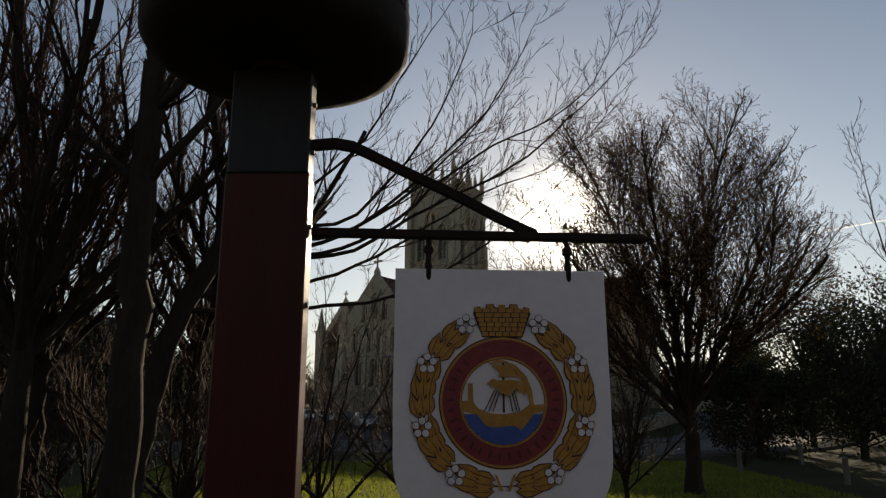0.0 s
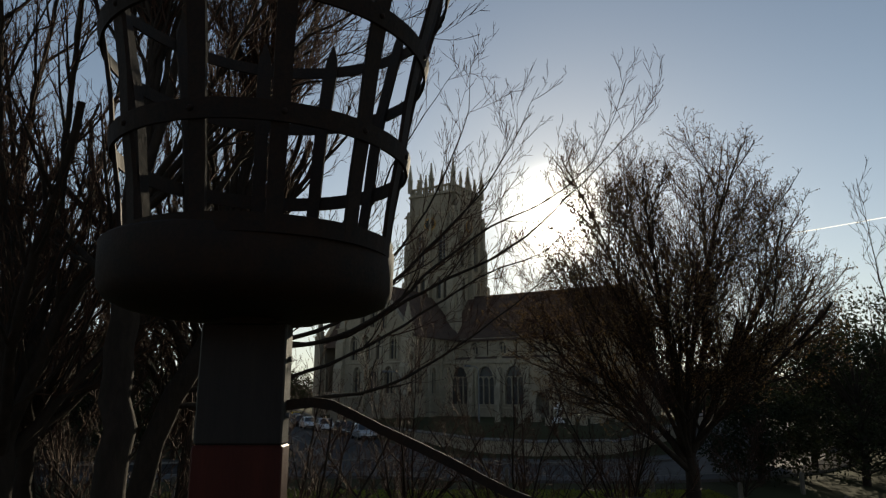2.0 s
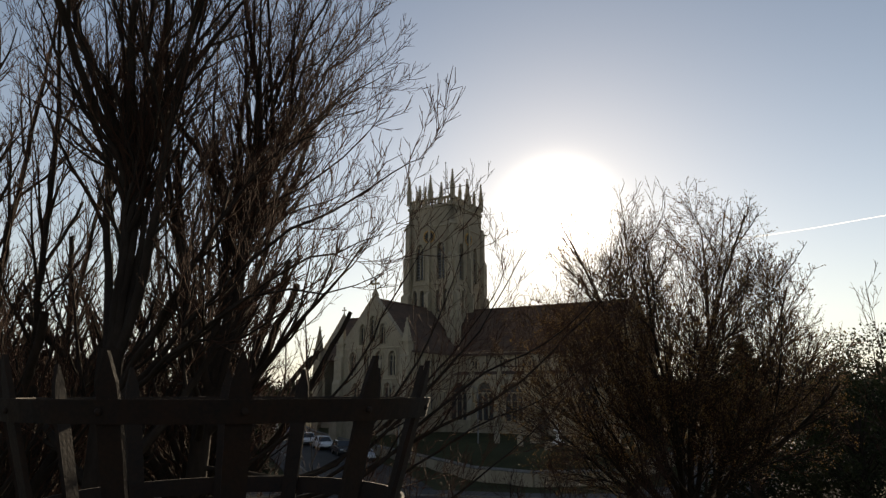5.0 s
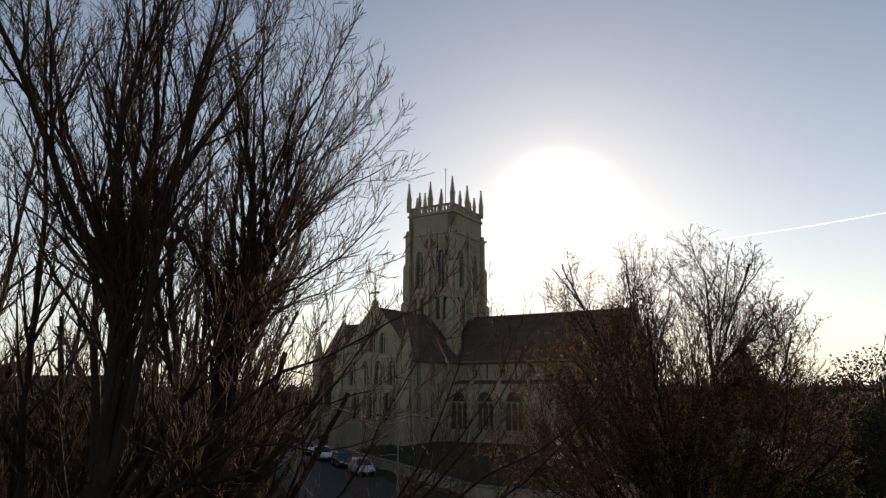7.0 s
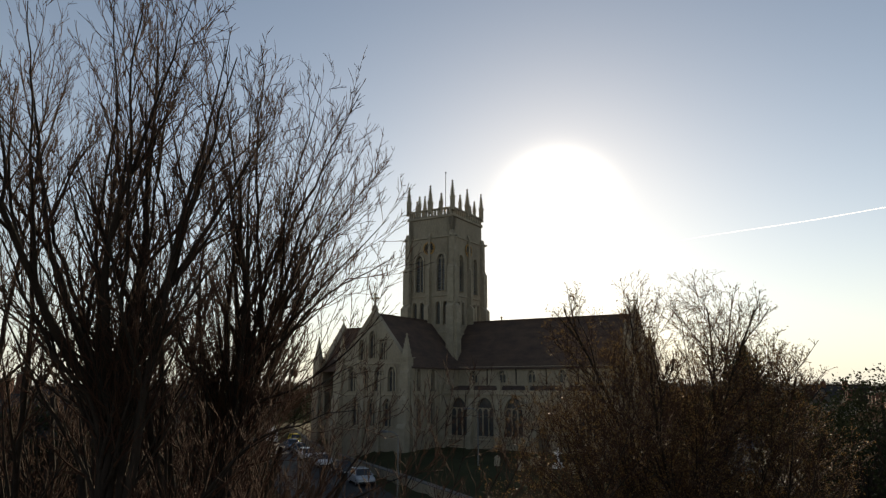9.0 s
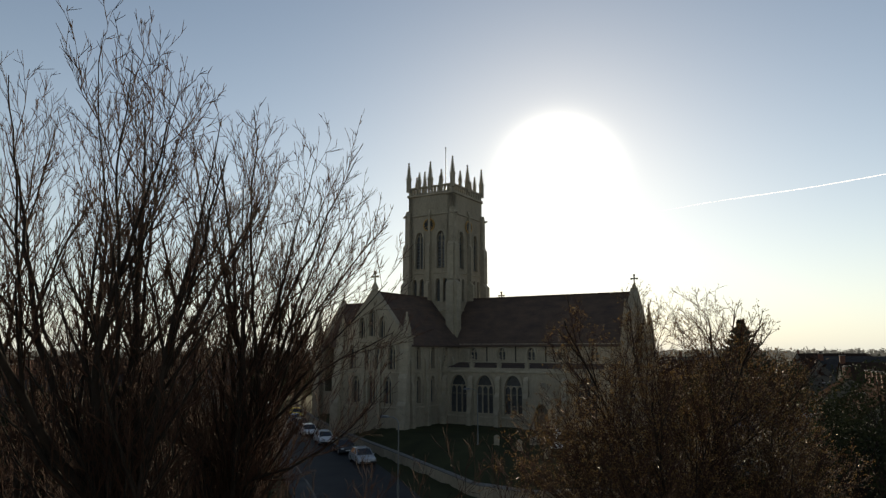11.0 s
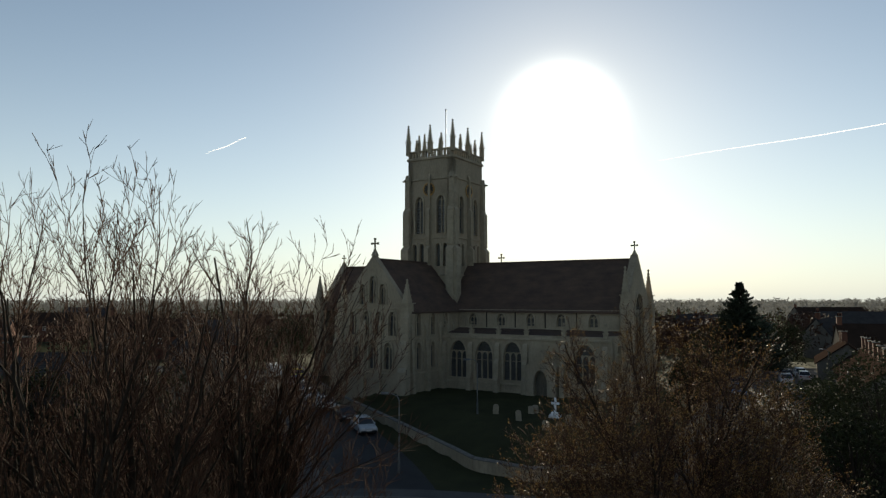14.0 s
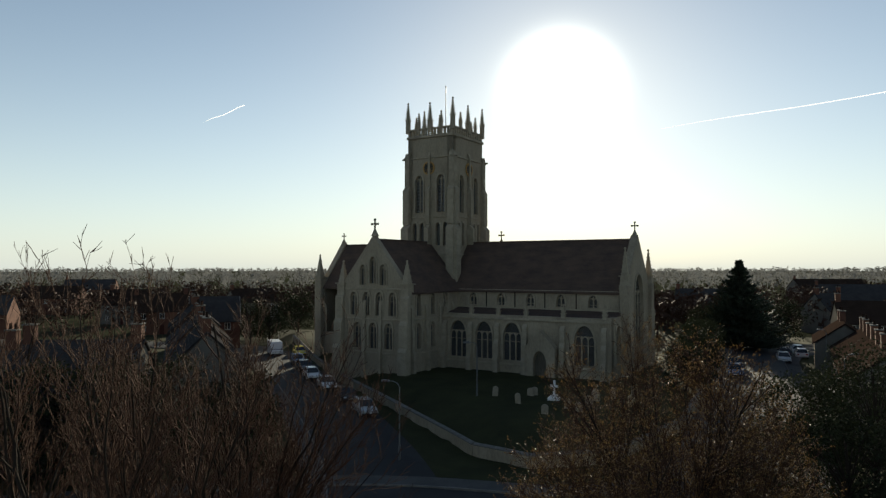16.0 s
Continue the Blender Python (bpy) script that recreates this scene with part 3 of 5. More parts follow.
for x, y, sd, h, w in ((-3.3, 15.6, 81, 6.4, 1.9), (-0.9, 16.8, 82, 6.6, 2.0), (1.7, 15.8, 83, 6.5, 2.0), (4.4, 17.2, 84, 6.4, 2.0), (-6.4, 12.8, 85, 6.4, 2.1), (-8.8, 16.2, 86, 6.6, 2.1), (-5.2, 18.5, 87, 6.6, 2.0), (-4.4, 11.8, 89, 6.2, 2.0), (-2.2, 12.6, 94, 6.0, 1.7)):
    plant("small_tree", x, y, bare_tree(sd, [(0, 0, -0.15), (0.03, 0, 0.5), (0, 0.03, 1.1)], fan(random.Random(sd), (0, 0, 1.1), 8, (8, 62), 5.4), [(0, 0, h - 2.9, w, 2.8)], 0.07, 0.034, 0.0054, (0.25, 0.2, 0.17, 0.18) if x > -2 else (0.38, 0.28, 0.22, 0.21), (1.5, 0.7, 0.33, 0.17)), "small bare tree with a tangle of brown twigs", "tree", "small bare trees on the green", M_TWIGRED)
for x, y, sd, h in ((12.8, 30.0, 91, 4.0), (-15.0, 27.0, 92, 4.4)):
    plant("shrub", x, y, bare_tree(sd, [(0, 0, -0.15), (0.02, 0, 0.2), (0, 0, 0.5)], fan(random.Random(sd), (0, 0, 0.5), 9, (10, 65), 3.6), [(0, 0, h * 0.55, 2.0, h * 0.48)], 0.06, 0.025, 0.006, (0.3, 0.24, 0.2, 0.2), (1.2, 0.6, 0.3, 0.16)), "tangled leafless brown shrub on the verge", "shrub", "bare shrubs by the road", M_TWIGRED)


# ---- the sign with its fire beacon ----
SY, PX, K = 3.77, -1.0, 0.91
SIGN = pose(PX * K, SY * K, 2.79 * (1 - K)) @ Matrix.Scale(K, 4)
ARM = pose(0, 0, 0, 0, 0, 5)
sign = thing("town_sign", SIGN, "red-brown timber sign post carrying a black iron fire basket", "sign")


def up(z):
    """A height above the green, in the sign's own measure."""
    return 2.79 + (z - 2.79) / K


part("post", box(-0.245, -0.085, -0.4, 0.235, 0.085, 4.05, 0.01), M_POST, sign)
part("post_head", box(-0.238, -0.08, 4.05, 0.228, 0.08, 4.69, 0.01), M_POSTDARK, sign, "black painted upper part of the post")
part("neck", lathe([(0.15, 4.685), (0.15, 4.74)], 16), M_IRON, sign)
for z in (3.3, 3.75, 4.2, 4.5):
    bm = bmesh.new()
    add_ring_stack(bm, [[(0.235 + dx, y, zz) for y, zz in [(0.016 * math.cos(a), z + 0.016 * math.sin(a)) for a in [i * math.pi / 4 for i in range(8)]]] for dx in (-0.012, 0.012)])
    part("bolt", bm, M_STEEL, sign)
part("bowl", lathe([(r / K, up(z)) for r, z in ((0.28, 4.545), (0.45, 4.555), (0.60, 4.585), (0.68, 4.62), (0.715, 4.67), (0.722, 4.78), (0.725, 4.875), (0.71, 4.89), (0.69, 4.875), (0.68, 4.84), (0.2, 4.82))], 48), M_IRON, sign, "deep round black iron fire pan", True)


def band(r0, r1, z0, z1, thick=0.022, k=48):
    bm = bmesh.new()
    loops = []
    for r, z in ((r0, z0), (r1, z1), (r1 - thick, z1), (r0 - thick, z0)):
        loops.append([bm.verts.new(p) for p in circle(0, 0, z, r, k)])
    for a, b in zip(loops, loops[1:] + loops[:1]):
        for i in range(k):
            bm.faces.new((a[i], a[(i + 1) % k], b[(i + 1) % k], b[i]))
    bmesh.ops.recalc_face_normals(bm, faces=bm.faces[:])
    return bm


BASKET = [(0.65, 4.83), (0.68, 5.1), (0.725, 5.34), (0.76, 5.6), (0.815, 5.88), (0.88, 6.12), (0.94, 6.34), (0.985, 6.53)]


def basket_r(z):
    for (r0, z0), (r1, z1) in zip(BASKET, BASKET[1:]):
        if z <= z1:
            return r0 + (r1 - r0) * (z - z0) / (z1 - z0)
    return BASKET[-1][0]


basket = part("fire_basket", band(0.66, 0.668, 4.835, 4.915), M_IRON, sign, "flared black iron basket of bars and hoops")
basket.matrix_basis = SIGN.inverted() @ pose(-0.855, 3.37, 0)
for z in (5.34, 5.88, 6.34):
    part("hoop", band(basket_r(z - 0.043) + 0.022, basket_r(z + 0.043) + 0.022, z - 0.043, z + 0.043, 0.014, 64), M_IRON, basket)


def basket_bar():
    """A flat bar that flares outward and ends in a point."""
    bm = bmesh.new()
    rings = []
    zs = [4.835 + 1.715 * i / 16 for i in range(17)]
    for i, z in enumerate(zs):
        w = (0.034 + 0.013 * i / 14) if i < 15 else (0.036 if i == 15 else 0.006)
        r = basket_r(z)
        rings.append([(r - 0.012, -w, z), (r + 0.008, -w, z), (r + 0.008, w, z), (r - 0.012, w, z)])
    add_ring_stack(bm, rings)
    bmesh.ops.recalc_face_normals(bm, faces=bm.faces[:])
    return bm


bar = part("bar", basket_bar(), M_IRON, basket)
for i in range(12):
    b = bar if i == 0 else part("bar", bar.data, None, basket)
    b.matrix_basis = pose(0, 0, 0, 0, 0, 20 + 30 * i + (1.5, -1, 0.6, -1.8)[i % 4])
# rivets where the bars cross the hoops
rivet = None
for z in (5.34, 5.88, 6.34):
    for i in range(12):
        if rivet is None:
            ob = part("rivet", lathe([(0.014, 0.0), (0.014, 0.006), (0.009, 0.012), (0.002, 0.014)], 8), M_IRON, basket)
            rivet = ob.data
        else:
            ob = part("rivet", rivet, None, basket)
        ob.matrix_basis = pose(0, 0, 0, 0, 0, 20 + 30 * i) @ pose(basket_r(z) + 0.021, 0, z, 0, 90, 0)
# the arm, its brace, and the iron tip
arm = part("arm", box(0.245, -0.03, 3.70, 2.16, 0.03, 3.75, 0.006), M_IRON, sign, "black iron sign arm")
arm.matrix_basis = ARM
bm = bmesh.new()
BRACE = [(0.225, 4.255), (0.36, 4.272), (0.47, 4.255), (0.58, 4.205), (0.74, 4.125), (0.95, 4.03), (1.15, 3.935), (1.33, 3.84), (1.48, 3.77), (1.56, 3.74)]
add_ring_stack(bm, [[(x, -0.028, z - 0.03), (x, 0.028, z - 0.03), (x, 0.028, z + 0.026), (x, -0.028, z + 0.026)] for x, z in BRACE])
bmesh.ops.recalc_face_normals(bm, faces=bm.faces[:])
part("brace", bm, M_IRON, sign, "curved iron brace").matrix_basis = ARM
part("arm_tip", lathe([(0.02, -0.02), (0.034, 0.0), (0.03, 0.06), (0.012, 0.1), (0.004, 0.14)], 10), M_IRON, sign).matrix_basis = ARM @ pose(2.14, 0, 3.725, 0, 90, 0)

# the board hangs under the arm
BX, BZ = 1.34, 2.775
board = thing("shield_board", SIGN @ ARM @ pose(BX, 0, BZ), "white shield board with a ship seal in a wreath", "sign board")


def shield(hw, top, low, tip, n=14):
    pts = [(-hw, top), (hw, top), (hw + 0.004, 0.0), (hw, low)]
    for i in range(1, n):
        a = math.pi / 2 * i / n
        pts.append((hw * math.cos(a) ** 0.9, low - (low - tip) * math.sin(a)))
    pts.append((0, tip))
    pts += [(-x, z) for x, z in pts[-2:2:-1]] + [(-hw - 0.004, 0.0)]
    return pts


part("board", prism(shield(0.61, 0.745, -0.30, -0.80), 0.03, -0.015), M_WHITE, board)
FRONT = -0.016


def disc(r, k=48, cx=0.0, cz=0.0, a0=0.0):
    return [(cx + r * math.cos(a0 + 2 * math.pi * i / k), cz + r * math.sin(a0 + 2 * math.pi * i / k)) for i in range(k)]


def paint(name, outline, layer, mat, parent, holes=(), label=""):
    return part(name, prism(outline, 0.003, FRONT - 0.003 * (layer + 1), holes), mat, parent, label)


seal = paint("seal_ring", disc(0.362), 0, M_INK, board, [disc(0.232)], "maroon seal ring edged in gold")
paint("ring_edge", disc(0.355), 1, M_GOLD, seal, [disc(0.342)])
paint("ring_band", disc(0.341), 1, M_MAROON, seal, [disc(0.247)])
paint("ring_inner_edge", disc(0.246), 1, M_GOLD, seal, [disc(0.235)])
for i in range(26):
    a = math.radians(-225 + 270 * (i / 25)) if i < 26 else 0
    m = pose(0, 0, 0, 0, -math.degrees(a), 0)
    b = part("letter_bar", prism([(0.275, -0.008), (0.315, -0.008), (0.315, 0.008), (0.275, 0.008)], 0.002, FRONT - 0.0085), M_LETTER, seal)
    b.matrix_basis = m
paint("sea", [(0.231 * math.cos(a), 0.231 * math.sin(a)) for a in [math.radians(197 + 146 * i / 24) for i in range(25)]], 0, M_BLUE, board)
ship = paint("ship", [(-0.235, 0.005), (-0.17, 0.0), (-0.145, -0.035), (-0.08, -0.062), (0.0, -0.07), (0.09, -0.055), (0.14, -0.02), (0.235, -0.015), (0.225, -0.05), (0.17, -0.065), (0.13, -0.12), (0.095, -0.155),
                      (0.06, -0.13), (-0.06, -0.14), (-0.10, -0.13), (-0.15, -0.07), (-0.235, -0.05)], 1, M_GOLD, board, label="ochre ship with furled sails on a blue sea")
paint("mast", [(-0.006, -0.06), (0.006, -0.06), (0.006, 0.225), (-0.006, 0.225)], 2, M_INK, ship)
paint("sail", [(-0.085, 0.205), (0.0, 0.215), (0.06, 0.18), (0.10, 0.12), (0.135, 0.04), (0.15, -0.03), (0.17, -0.03), (0.162, 0.06), (0.13, 0.14), (0.07, 0.2), (0.0, 0.228), (-0.05, 0.225)], 3, M_GOLD, ship)
paint("sail", [(-0.095, 0.10), (-0.06, 0.125), (-0.02, 0.115), (0.04, 0.12), (0.10, 0.11), (0.125, 0.06), (0.11, 0.04), (0.07, 0.07), (0.03, 0.03), (-0.02, 0.05), (-0.05, 0.075)], 4, M_GOLD, ship)
paint("sail", [(-0.07, 0.20), (-0.02, 0.16), (-0.03, 0.13), (0.05, 0.14), (0.09, 0.13), (0.06, 0.17), (0.02, 0.2)], 5, M_GOLD, ship)
for x0, x1 in ((-0.11, -0.05), (-0.085, -0.035), (-0.06, -0.02), (0.05, 0.03), (0.075, 0.045), (0.09, 0.06)):
    paint("rigging_line", [(x0 - 0.003, -0.055), (x0 + 0.003, -0.055), (x1 + 0.003, 0.06), (x1 - 0.003, 0.06)], 2, M_INK, ship)
# plain upright bar in place of the figure at the stern
paint("figure_bar", [(-0.20, 0.0), (-0.17, 0.0), (-0.172, 0.10), (-0.198, 0.10)], 2, M_GOLD, ship, label="plain ochre upright shape")
# a walled crown over the seal
crown = paint("crown", [(-0.115, 0.355), (0.115, 0.355), (0.165, 0.49), (0.155, 0.525), (0.125, 0.53), (0.12, 0.51), (0.095, 0.52), (0.09, 0.545), (0.045, 0.545), (0.04, 0.525), (-0.04, 0.525),
                        (-0.045, 0.545), (-0.09, 0.545), (-0.095, 0.52), (-0.12, 0.51), (-0.125, 0.53), (-0.155, 0.525), (-0.165, 0.49)], 1, M_INK, board, label="ochre walled crown drawn in bricks")
for row in range(6):
    z0 = 0.362 + row * 0.027
    half = 0.118 + row * 0.0085
    n = 6 + row % 2
    for i in range(n):
        a, b = -half + 2 * half * i / n, -half + 2 * half * (i + 1) / n
        paint("brick", [(a + 0.003, z0), (b - 0.003, z0), (b - 0.003, z0 + 0.023), (a + 0.003, z0 + 0.023)], 2, M_GOLD, crown)
for x in (-0.14, -0.068, 0.0, 0.068, 0.14):
    paint("merlon", [(x - 0.019, 0.518 - 0.006 * (abs(x) > 0.1)), (x + 0.019, 0.518 - 0.006 * (abs(x) > 0.1)), (x + 0.02, 0.541 - 0.018 * (abs(x) > 0.1)), (x - 0.02, 0.541 - 0.018 * (abs(x) > 0.1))], 3, M_GOLD, crown)
# the wreath of leaves and berries
wreath = paint("wreath_stem", disc(0.453, 64), 0, M_INK, board, [disc(0.447, 64)], "ochre leaf wreath with white berries")


def leaf_outline(ln, w):
    return [(0, 0), (ln * 0.3, w * 0.85), (ln * 0.6, w * 0.75), (ln, 0), (ln * 0.6, -w * 0.75), (ln * 0.3, -w * 0.85)]


leaf_dark = prism(leaf_outline(0.15, 0.038), 0.003, FRONT - 0.006)
leaf_gold = prism(leaf_outline(0.136, 0.030), 0.003, FRONT - 0.009)
for bmx in (leaf_gold,):
    bmesh.ops.translate(bmx, verts=bmx.verts[:], vec=(0.006, 0, 0))
leaf_rib = prism([(0.02, -0.002), (0.122, -0.001), (0.122, 0.001), (0.02, 0.002)], 0.002, FRONT - 0.011)
D_LEAF = bpy.data.meshes.new("leaf")
leaf_dark.to_mesh(D_LEAF), leaf_dark.free(), D_LEAF.materials.append(M_INK)
D_GOLD = bpy.data.meshes.new("leaf_fill")
leaf_gold.to_mesh(D_GOLD), leaf_gold.free(), D_GOLD.materials.append(M_GOLD)
D_RIB = bpy.data.meshes.new("leaf_rib")
leaf_rib.to_mesh(D_RIB), leaf_rib.free(), D_RIB.materials.append(M_INK)
D_BERRY = bpy.data.meshes.new("berry")
bmx = prism(disc(0.019, 14), 0.004, FRONT - 0.014)
bmx.to_mesh(D_BERRY), bmx.free(), D_BERRY.materials.append(M_BERRY)
D_BERRYE = bpy.data.meshes.new("berry_edge")
bmx = prism(disc(0.0225, 14), 0.003, FRONT - 0.012)
bmx.to_mesh(D_BERRYE), bmx.free(), D_BERRYE.materials.append(M_INK)


for side in (1, -1):
    for a in (35, 73, 116, 154):
        t = math.radians(a * side)
        for k in range(6):
            ca = 2 * math.pi * k / 5 + 0.3
            rr = 0.0 if k == 5 else 0.036
            px, pz = 0.475 * math.sin(t) + rr * math.cos(ca), -0.475 * math.cos(t) + rr * math.sin(ca)
            if k == 5:
                continue
            part("berry_edge", D_BERRYE, None, wreath).matrix_basis = pose(px, -0.004, pz)
            part("berry", D_BERRY, None, wreath).matrix_basis = pose(px, -0.004, pz)
    for n, a in enumerate((7, 18, 40, 52, 62, 79, 91, 103, 121, 134)):
        for lift, (dr, sw) in enumerate(((0.03, 20), (-0.03, 2), (0.0, 10))):
            t = math.radians(a * side)
            # along the wreath, swung outwards and inwards
            ang = math.degrees(math.atan2(math.sin(t), math.cos(t))) + (0 if side > 0 else 180)
            m = pose((0.45 + dr) * math.sin(t), -0.0006 * (lift + n % 2 * 3), -(0.45 + dr) * math.cos(t), 0, -(ang + (12 - sw) * side), 0)
            for d, nm in ((D_LEAF, "leaf"), (D_GOLD, "leaf_fill"), (D_RIB, "leaf_rib")):
                part(nm, d, None, wreath).matrix_basis = m
    paint("curl", [(side * 0.012, -0.47), (side * 0.03, -0.47), (side * 0.045, -0.42), (side * 0.06, -0.38), (side * 0.045, -0.39), (side * 0.028, -0.43)][::side], 4, M_GOLD, wreath)
for x in (-0.42, 0.40):
    hook = part("hook", lathe([(0.016, 0.68), (0.022, 0.70), (0.022, 0.77), (0.016, 0.79), (0.016, 0.83), (0.03, 0.85), (0.03, 0.87), (0.016, 0.89), (0.016, 0.93)], 10), M_IRON, board, "black iron hanging hook")
    hook.location.x = x


# ---- the church ----
CH = pose(0.6, 100, 1.6, 0, 0, -31)
church = thing("church", CH, "large weathered limestone church with a tall pinnacled central tower", "church")
BASE = -1.9


def arch(x, z0, w, h, n=6):
    """A pointed opening: its outline."""
    r = w * 0.95
    pts = [(x - w / 2, z0), (x + w / 2, z0), (x + w / 2, z0 + h - w * 0.82)]
    zs = z0 + h - w * 0.82
    for i in range(1, n):
        t = i / n
        pts.append((x + w / 2 * (1 - t ** 1.7), zs + w * 0.82 * math.sin(t * math.pi / 2)))
    pts.append((x, z0 + h))
    pts += [(2 * x - a, b) for a, b in pts[-2:1:-1]]
    return pts


def ring_out(loop, d):
    """The outline pushed outward from its middle."""
    cx = sum(p[0] for p in loop) / len(loop)
    zlow = min(p[1] for p in loop)
    out = []
    for x, z in loop:
        out.append((x + math.copysign(d, x - cx) if abs(x - cx) > 1e-4 else x, z + (d * 1.25 if z > zlow + 0.05 else -d * 0.4)))
    return out


def wall_with_windows(name, m, outline, windows, thick, parent, label=""):
    """A stone wall in its own plane (x along, z up, outside at y = 0) with pointed windows through it."""
    holes = [arch(*w) for w in windows]
    wall = part(name, prism(outline, thick, 0.0, holes), M_STONE, parent, label)
    wall.matrix_basis = m
    for (x, z0, w, h), loop in zip(windows, holes):
        win = part("window", prism(loop, 0.05, 0.38), M_DARKGLASS, wall, "dark leaded glass in a pointed stone window")
        hood = part("hood_mould", prism(ring_out(loop, 0.22), 0.14, -0.12, [ring_out(loop, 0.02)]), M_TRIM, win)
        lights = 1 if w < 0.9 else (2 if w < 1.5 else 3)
        for i in range(1, lights):
            mx = x - w / 2 + w * i / lights
            part("mullion", box(mx - 0.07, 0.2, z0, mx + 0.07, 0.37, z0 + h - w * (0.5 if lights == 3 else 0.12)), M_TRIM, win)
        if lights > 1:
            zt = z0 + h - w * 0.85
            for i in range(lights):
                lx = x - w / 2 + w * (i + 0.5) / lights
                sub = arch(lx, zt - 0.25, w / lights - 0.1, 0.25 + w / lights * 0.9, 4)
                part("tracery", prism(ring_out(sub, 0.09), 0.14, 0.22, [sub]), M_TRIM, win)
    return wall


def rect(x0, z0, x1, z1):
    return [(x0, z0), (x1, z0), (x1, z1), (x0, z1)]


def gable(hw, z0, ze, zr):
    return [(-hw, z0), (hw, z0), (hw, ze), (0, zr), (-hw, ze)]


def pitched_roof(m, hw, length, ze, zr, parent, mat):
    """Two slopes with thickness, ridge along y from 0 to length."""
    bm = bmesh.new()
    o, t = 0.35, 0.22
    k = (zr - ze) / hw
    prof = [(-hw - o, ze - o * k), (0, zr), (hw + o, ze - o * k), (hw + o, ze - o * k + t), (0, zr + t * 1.4), (-hw - o, ze - o * k + t)]
    add_ring_stack(bm, [[(x, 0, z) for x, z in prof], [(x, length, z) for x, z in prof]])
    bmesh.ops.recalc_face_normals(bm, faces=bm.faces[:])
    r = part("roof", bm, mat, parent, "steep dark roof")
    r.matrix_basis = m
    n = int(length / 0.45)
    ridge = bmesh.new()
    for i in range(n):
        add_box(ridge, -0.16, i * 0.45, zr + t, 0.16, i * 0.45 + 0.43, zr + t * 1.4 + 0.13)
    part("ridge_tiles", ridge, M_ROOF, r)
    # raised courses of tiles
    c = bmesh.new()
    for side in (1, -1):
        rows = 16
        for i in range(rows):
            f = (i + 0.5) / rows
            x, z = side * (hw + o) * (1 - f), ze - o * k + t + (zr - ze + o * k) * f + 0.06 * f
            add_box(c, min(x, x - side * 0.05), 0.02, z - 0.03, max(x, x - side * 0.05), length - 0.02, z + 0.035)
    part("tile_course", c, mat, r)["kind"] = "stuff"
    return r


def buttress(m, h, parent, depth=1.0, width=0.8, steps=3, pinnacle=False):
    bm = bmesh.new()
    for i in range(steps):
        d = depth * (1 - i / (steps + 0.6))
        z0, z1 = (BASE if i == 0 else h * i / steps), h * (i + 1) / steps
        dn = depth * (1 - (i + 1) / (steps + 0.6)) if i < steps - 1 else 0.05
        rings = [[(-width / 2, 0.03, z0), (width / 2, 0.03, z0), (width / 2, -d, z0), (-width / 2, -d, z0)],
                 [(-width / 2, 0.03, z1 - 0.5), (width / 2, 0.03, z1 - 0.5), (width / 2, -d, z1 - 0.5), (-width / 2, -d, z1 - 0.5)],
                 [(-width / 2, 0.03, z1), (width / 2, 0.03, z1), (width / 2, -dn, z1), (-width / 2, -dn, z1)]]
        add_ring_stack(bm, rings)
    bmesh.ops.recalc_face_normals(bm, faces=bm.faces[:])
    b = part("buttress", bm, M_TRIM, parent)
    b.matrix_basis = m
    return b


def spire_mesh(name, w, shaft, top, crockets=5):
    """A square pinnacle with a crocketed spirelet and a finial."""
    bm = bmesh.new()
    add_box(bm, -w / 2, -w / 2, 0, w / 2, w / 2, shaft)
    add_box(bm, -w * 0.66, -w * 0.66, shaft, w * 0.66, w * 0.66, shaft + 0.12)
    add_ring_stack(bm, [circle(0, 0, shaft + 0.12, w * 0.56, 4, math.pi / 4), circle(0, 0, top - 0.25, w * 0.08, 4, math.pi / 4)])
    for i in range(crockets):
        f = (i + 0.3) / crockets
        z = shaft + 0.15 + (top - shaft - 0.5) * f
        r = w * 0.48 * (1 - f) + 0.05
        for a in range(4):
            x, y = r * math.cos(a * math.pi / 2 + math.pi / 4), r * math.sin(a * math.pi / 2 + math.pi / 4)
            add_box(bm, x - 0.075, y - 0.075, z, x + 0.075, y + 0.075, z + 0.15)
    add_ring_stack(bm, [circle(0, 0, top - 0.32, 0.06, 6), circle(0, 0, top - 0.2, 0.17, 6), circle(0, 0, top - 0.08, 0.15, 6), circle(0, 0, top, 0.04, 6)])
    bmesh.ops.recalc_face_normals(bm, faces=bm.faces[:])
    me = bpy.data.meshes.new(name)
    bm.to_mesh(me), bm.free(), me.materials.append(M_TRIM)
    return me


def stone_cross(parent, m, s=1.0):
    bm = bmesh.new()
    add_ring_stack(bm, [circle(0, 0, 0, 0.5 * s, 4, math.pi / 4), circle(0, 0, 0.8 * s, 0.12 * s, 4, math.pi / 4)])
    add_box(bm, -0.08 * s, -0.08 * s, 0.75 * s, 0.08 * s, 0.08 * s, 2.0 * s)
    add_box(bm, -0.42 * s, -0.075 * s, 1.38 * s, 0.42 * s, 0.075 * s, 1.56 * s)
    for x, z in ((-0.42, 1.47), (0.42, 1.47), (0, 2.0)):
        add_box(bm, (x - 0.13) * s, -0.09 * s, (z - 0.13) * s, (x + 0.13) * s, 0.09 * s, (z + 0.13) * s)
    part("gable_cross", bm, M_TRIM, parent).matrix_basis = m


def string_course(parent, m, x0, x1, z, h=0.22, d=0.16):
    part("string_course", box(x0, -d, z, x1, 0.02, z + h, 0.04), M_TRIM, parent).matrix_basis = m


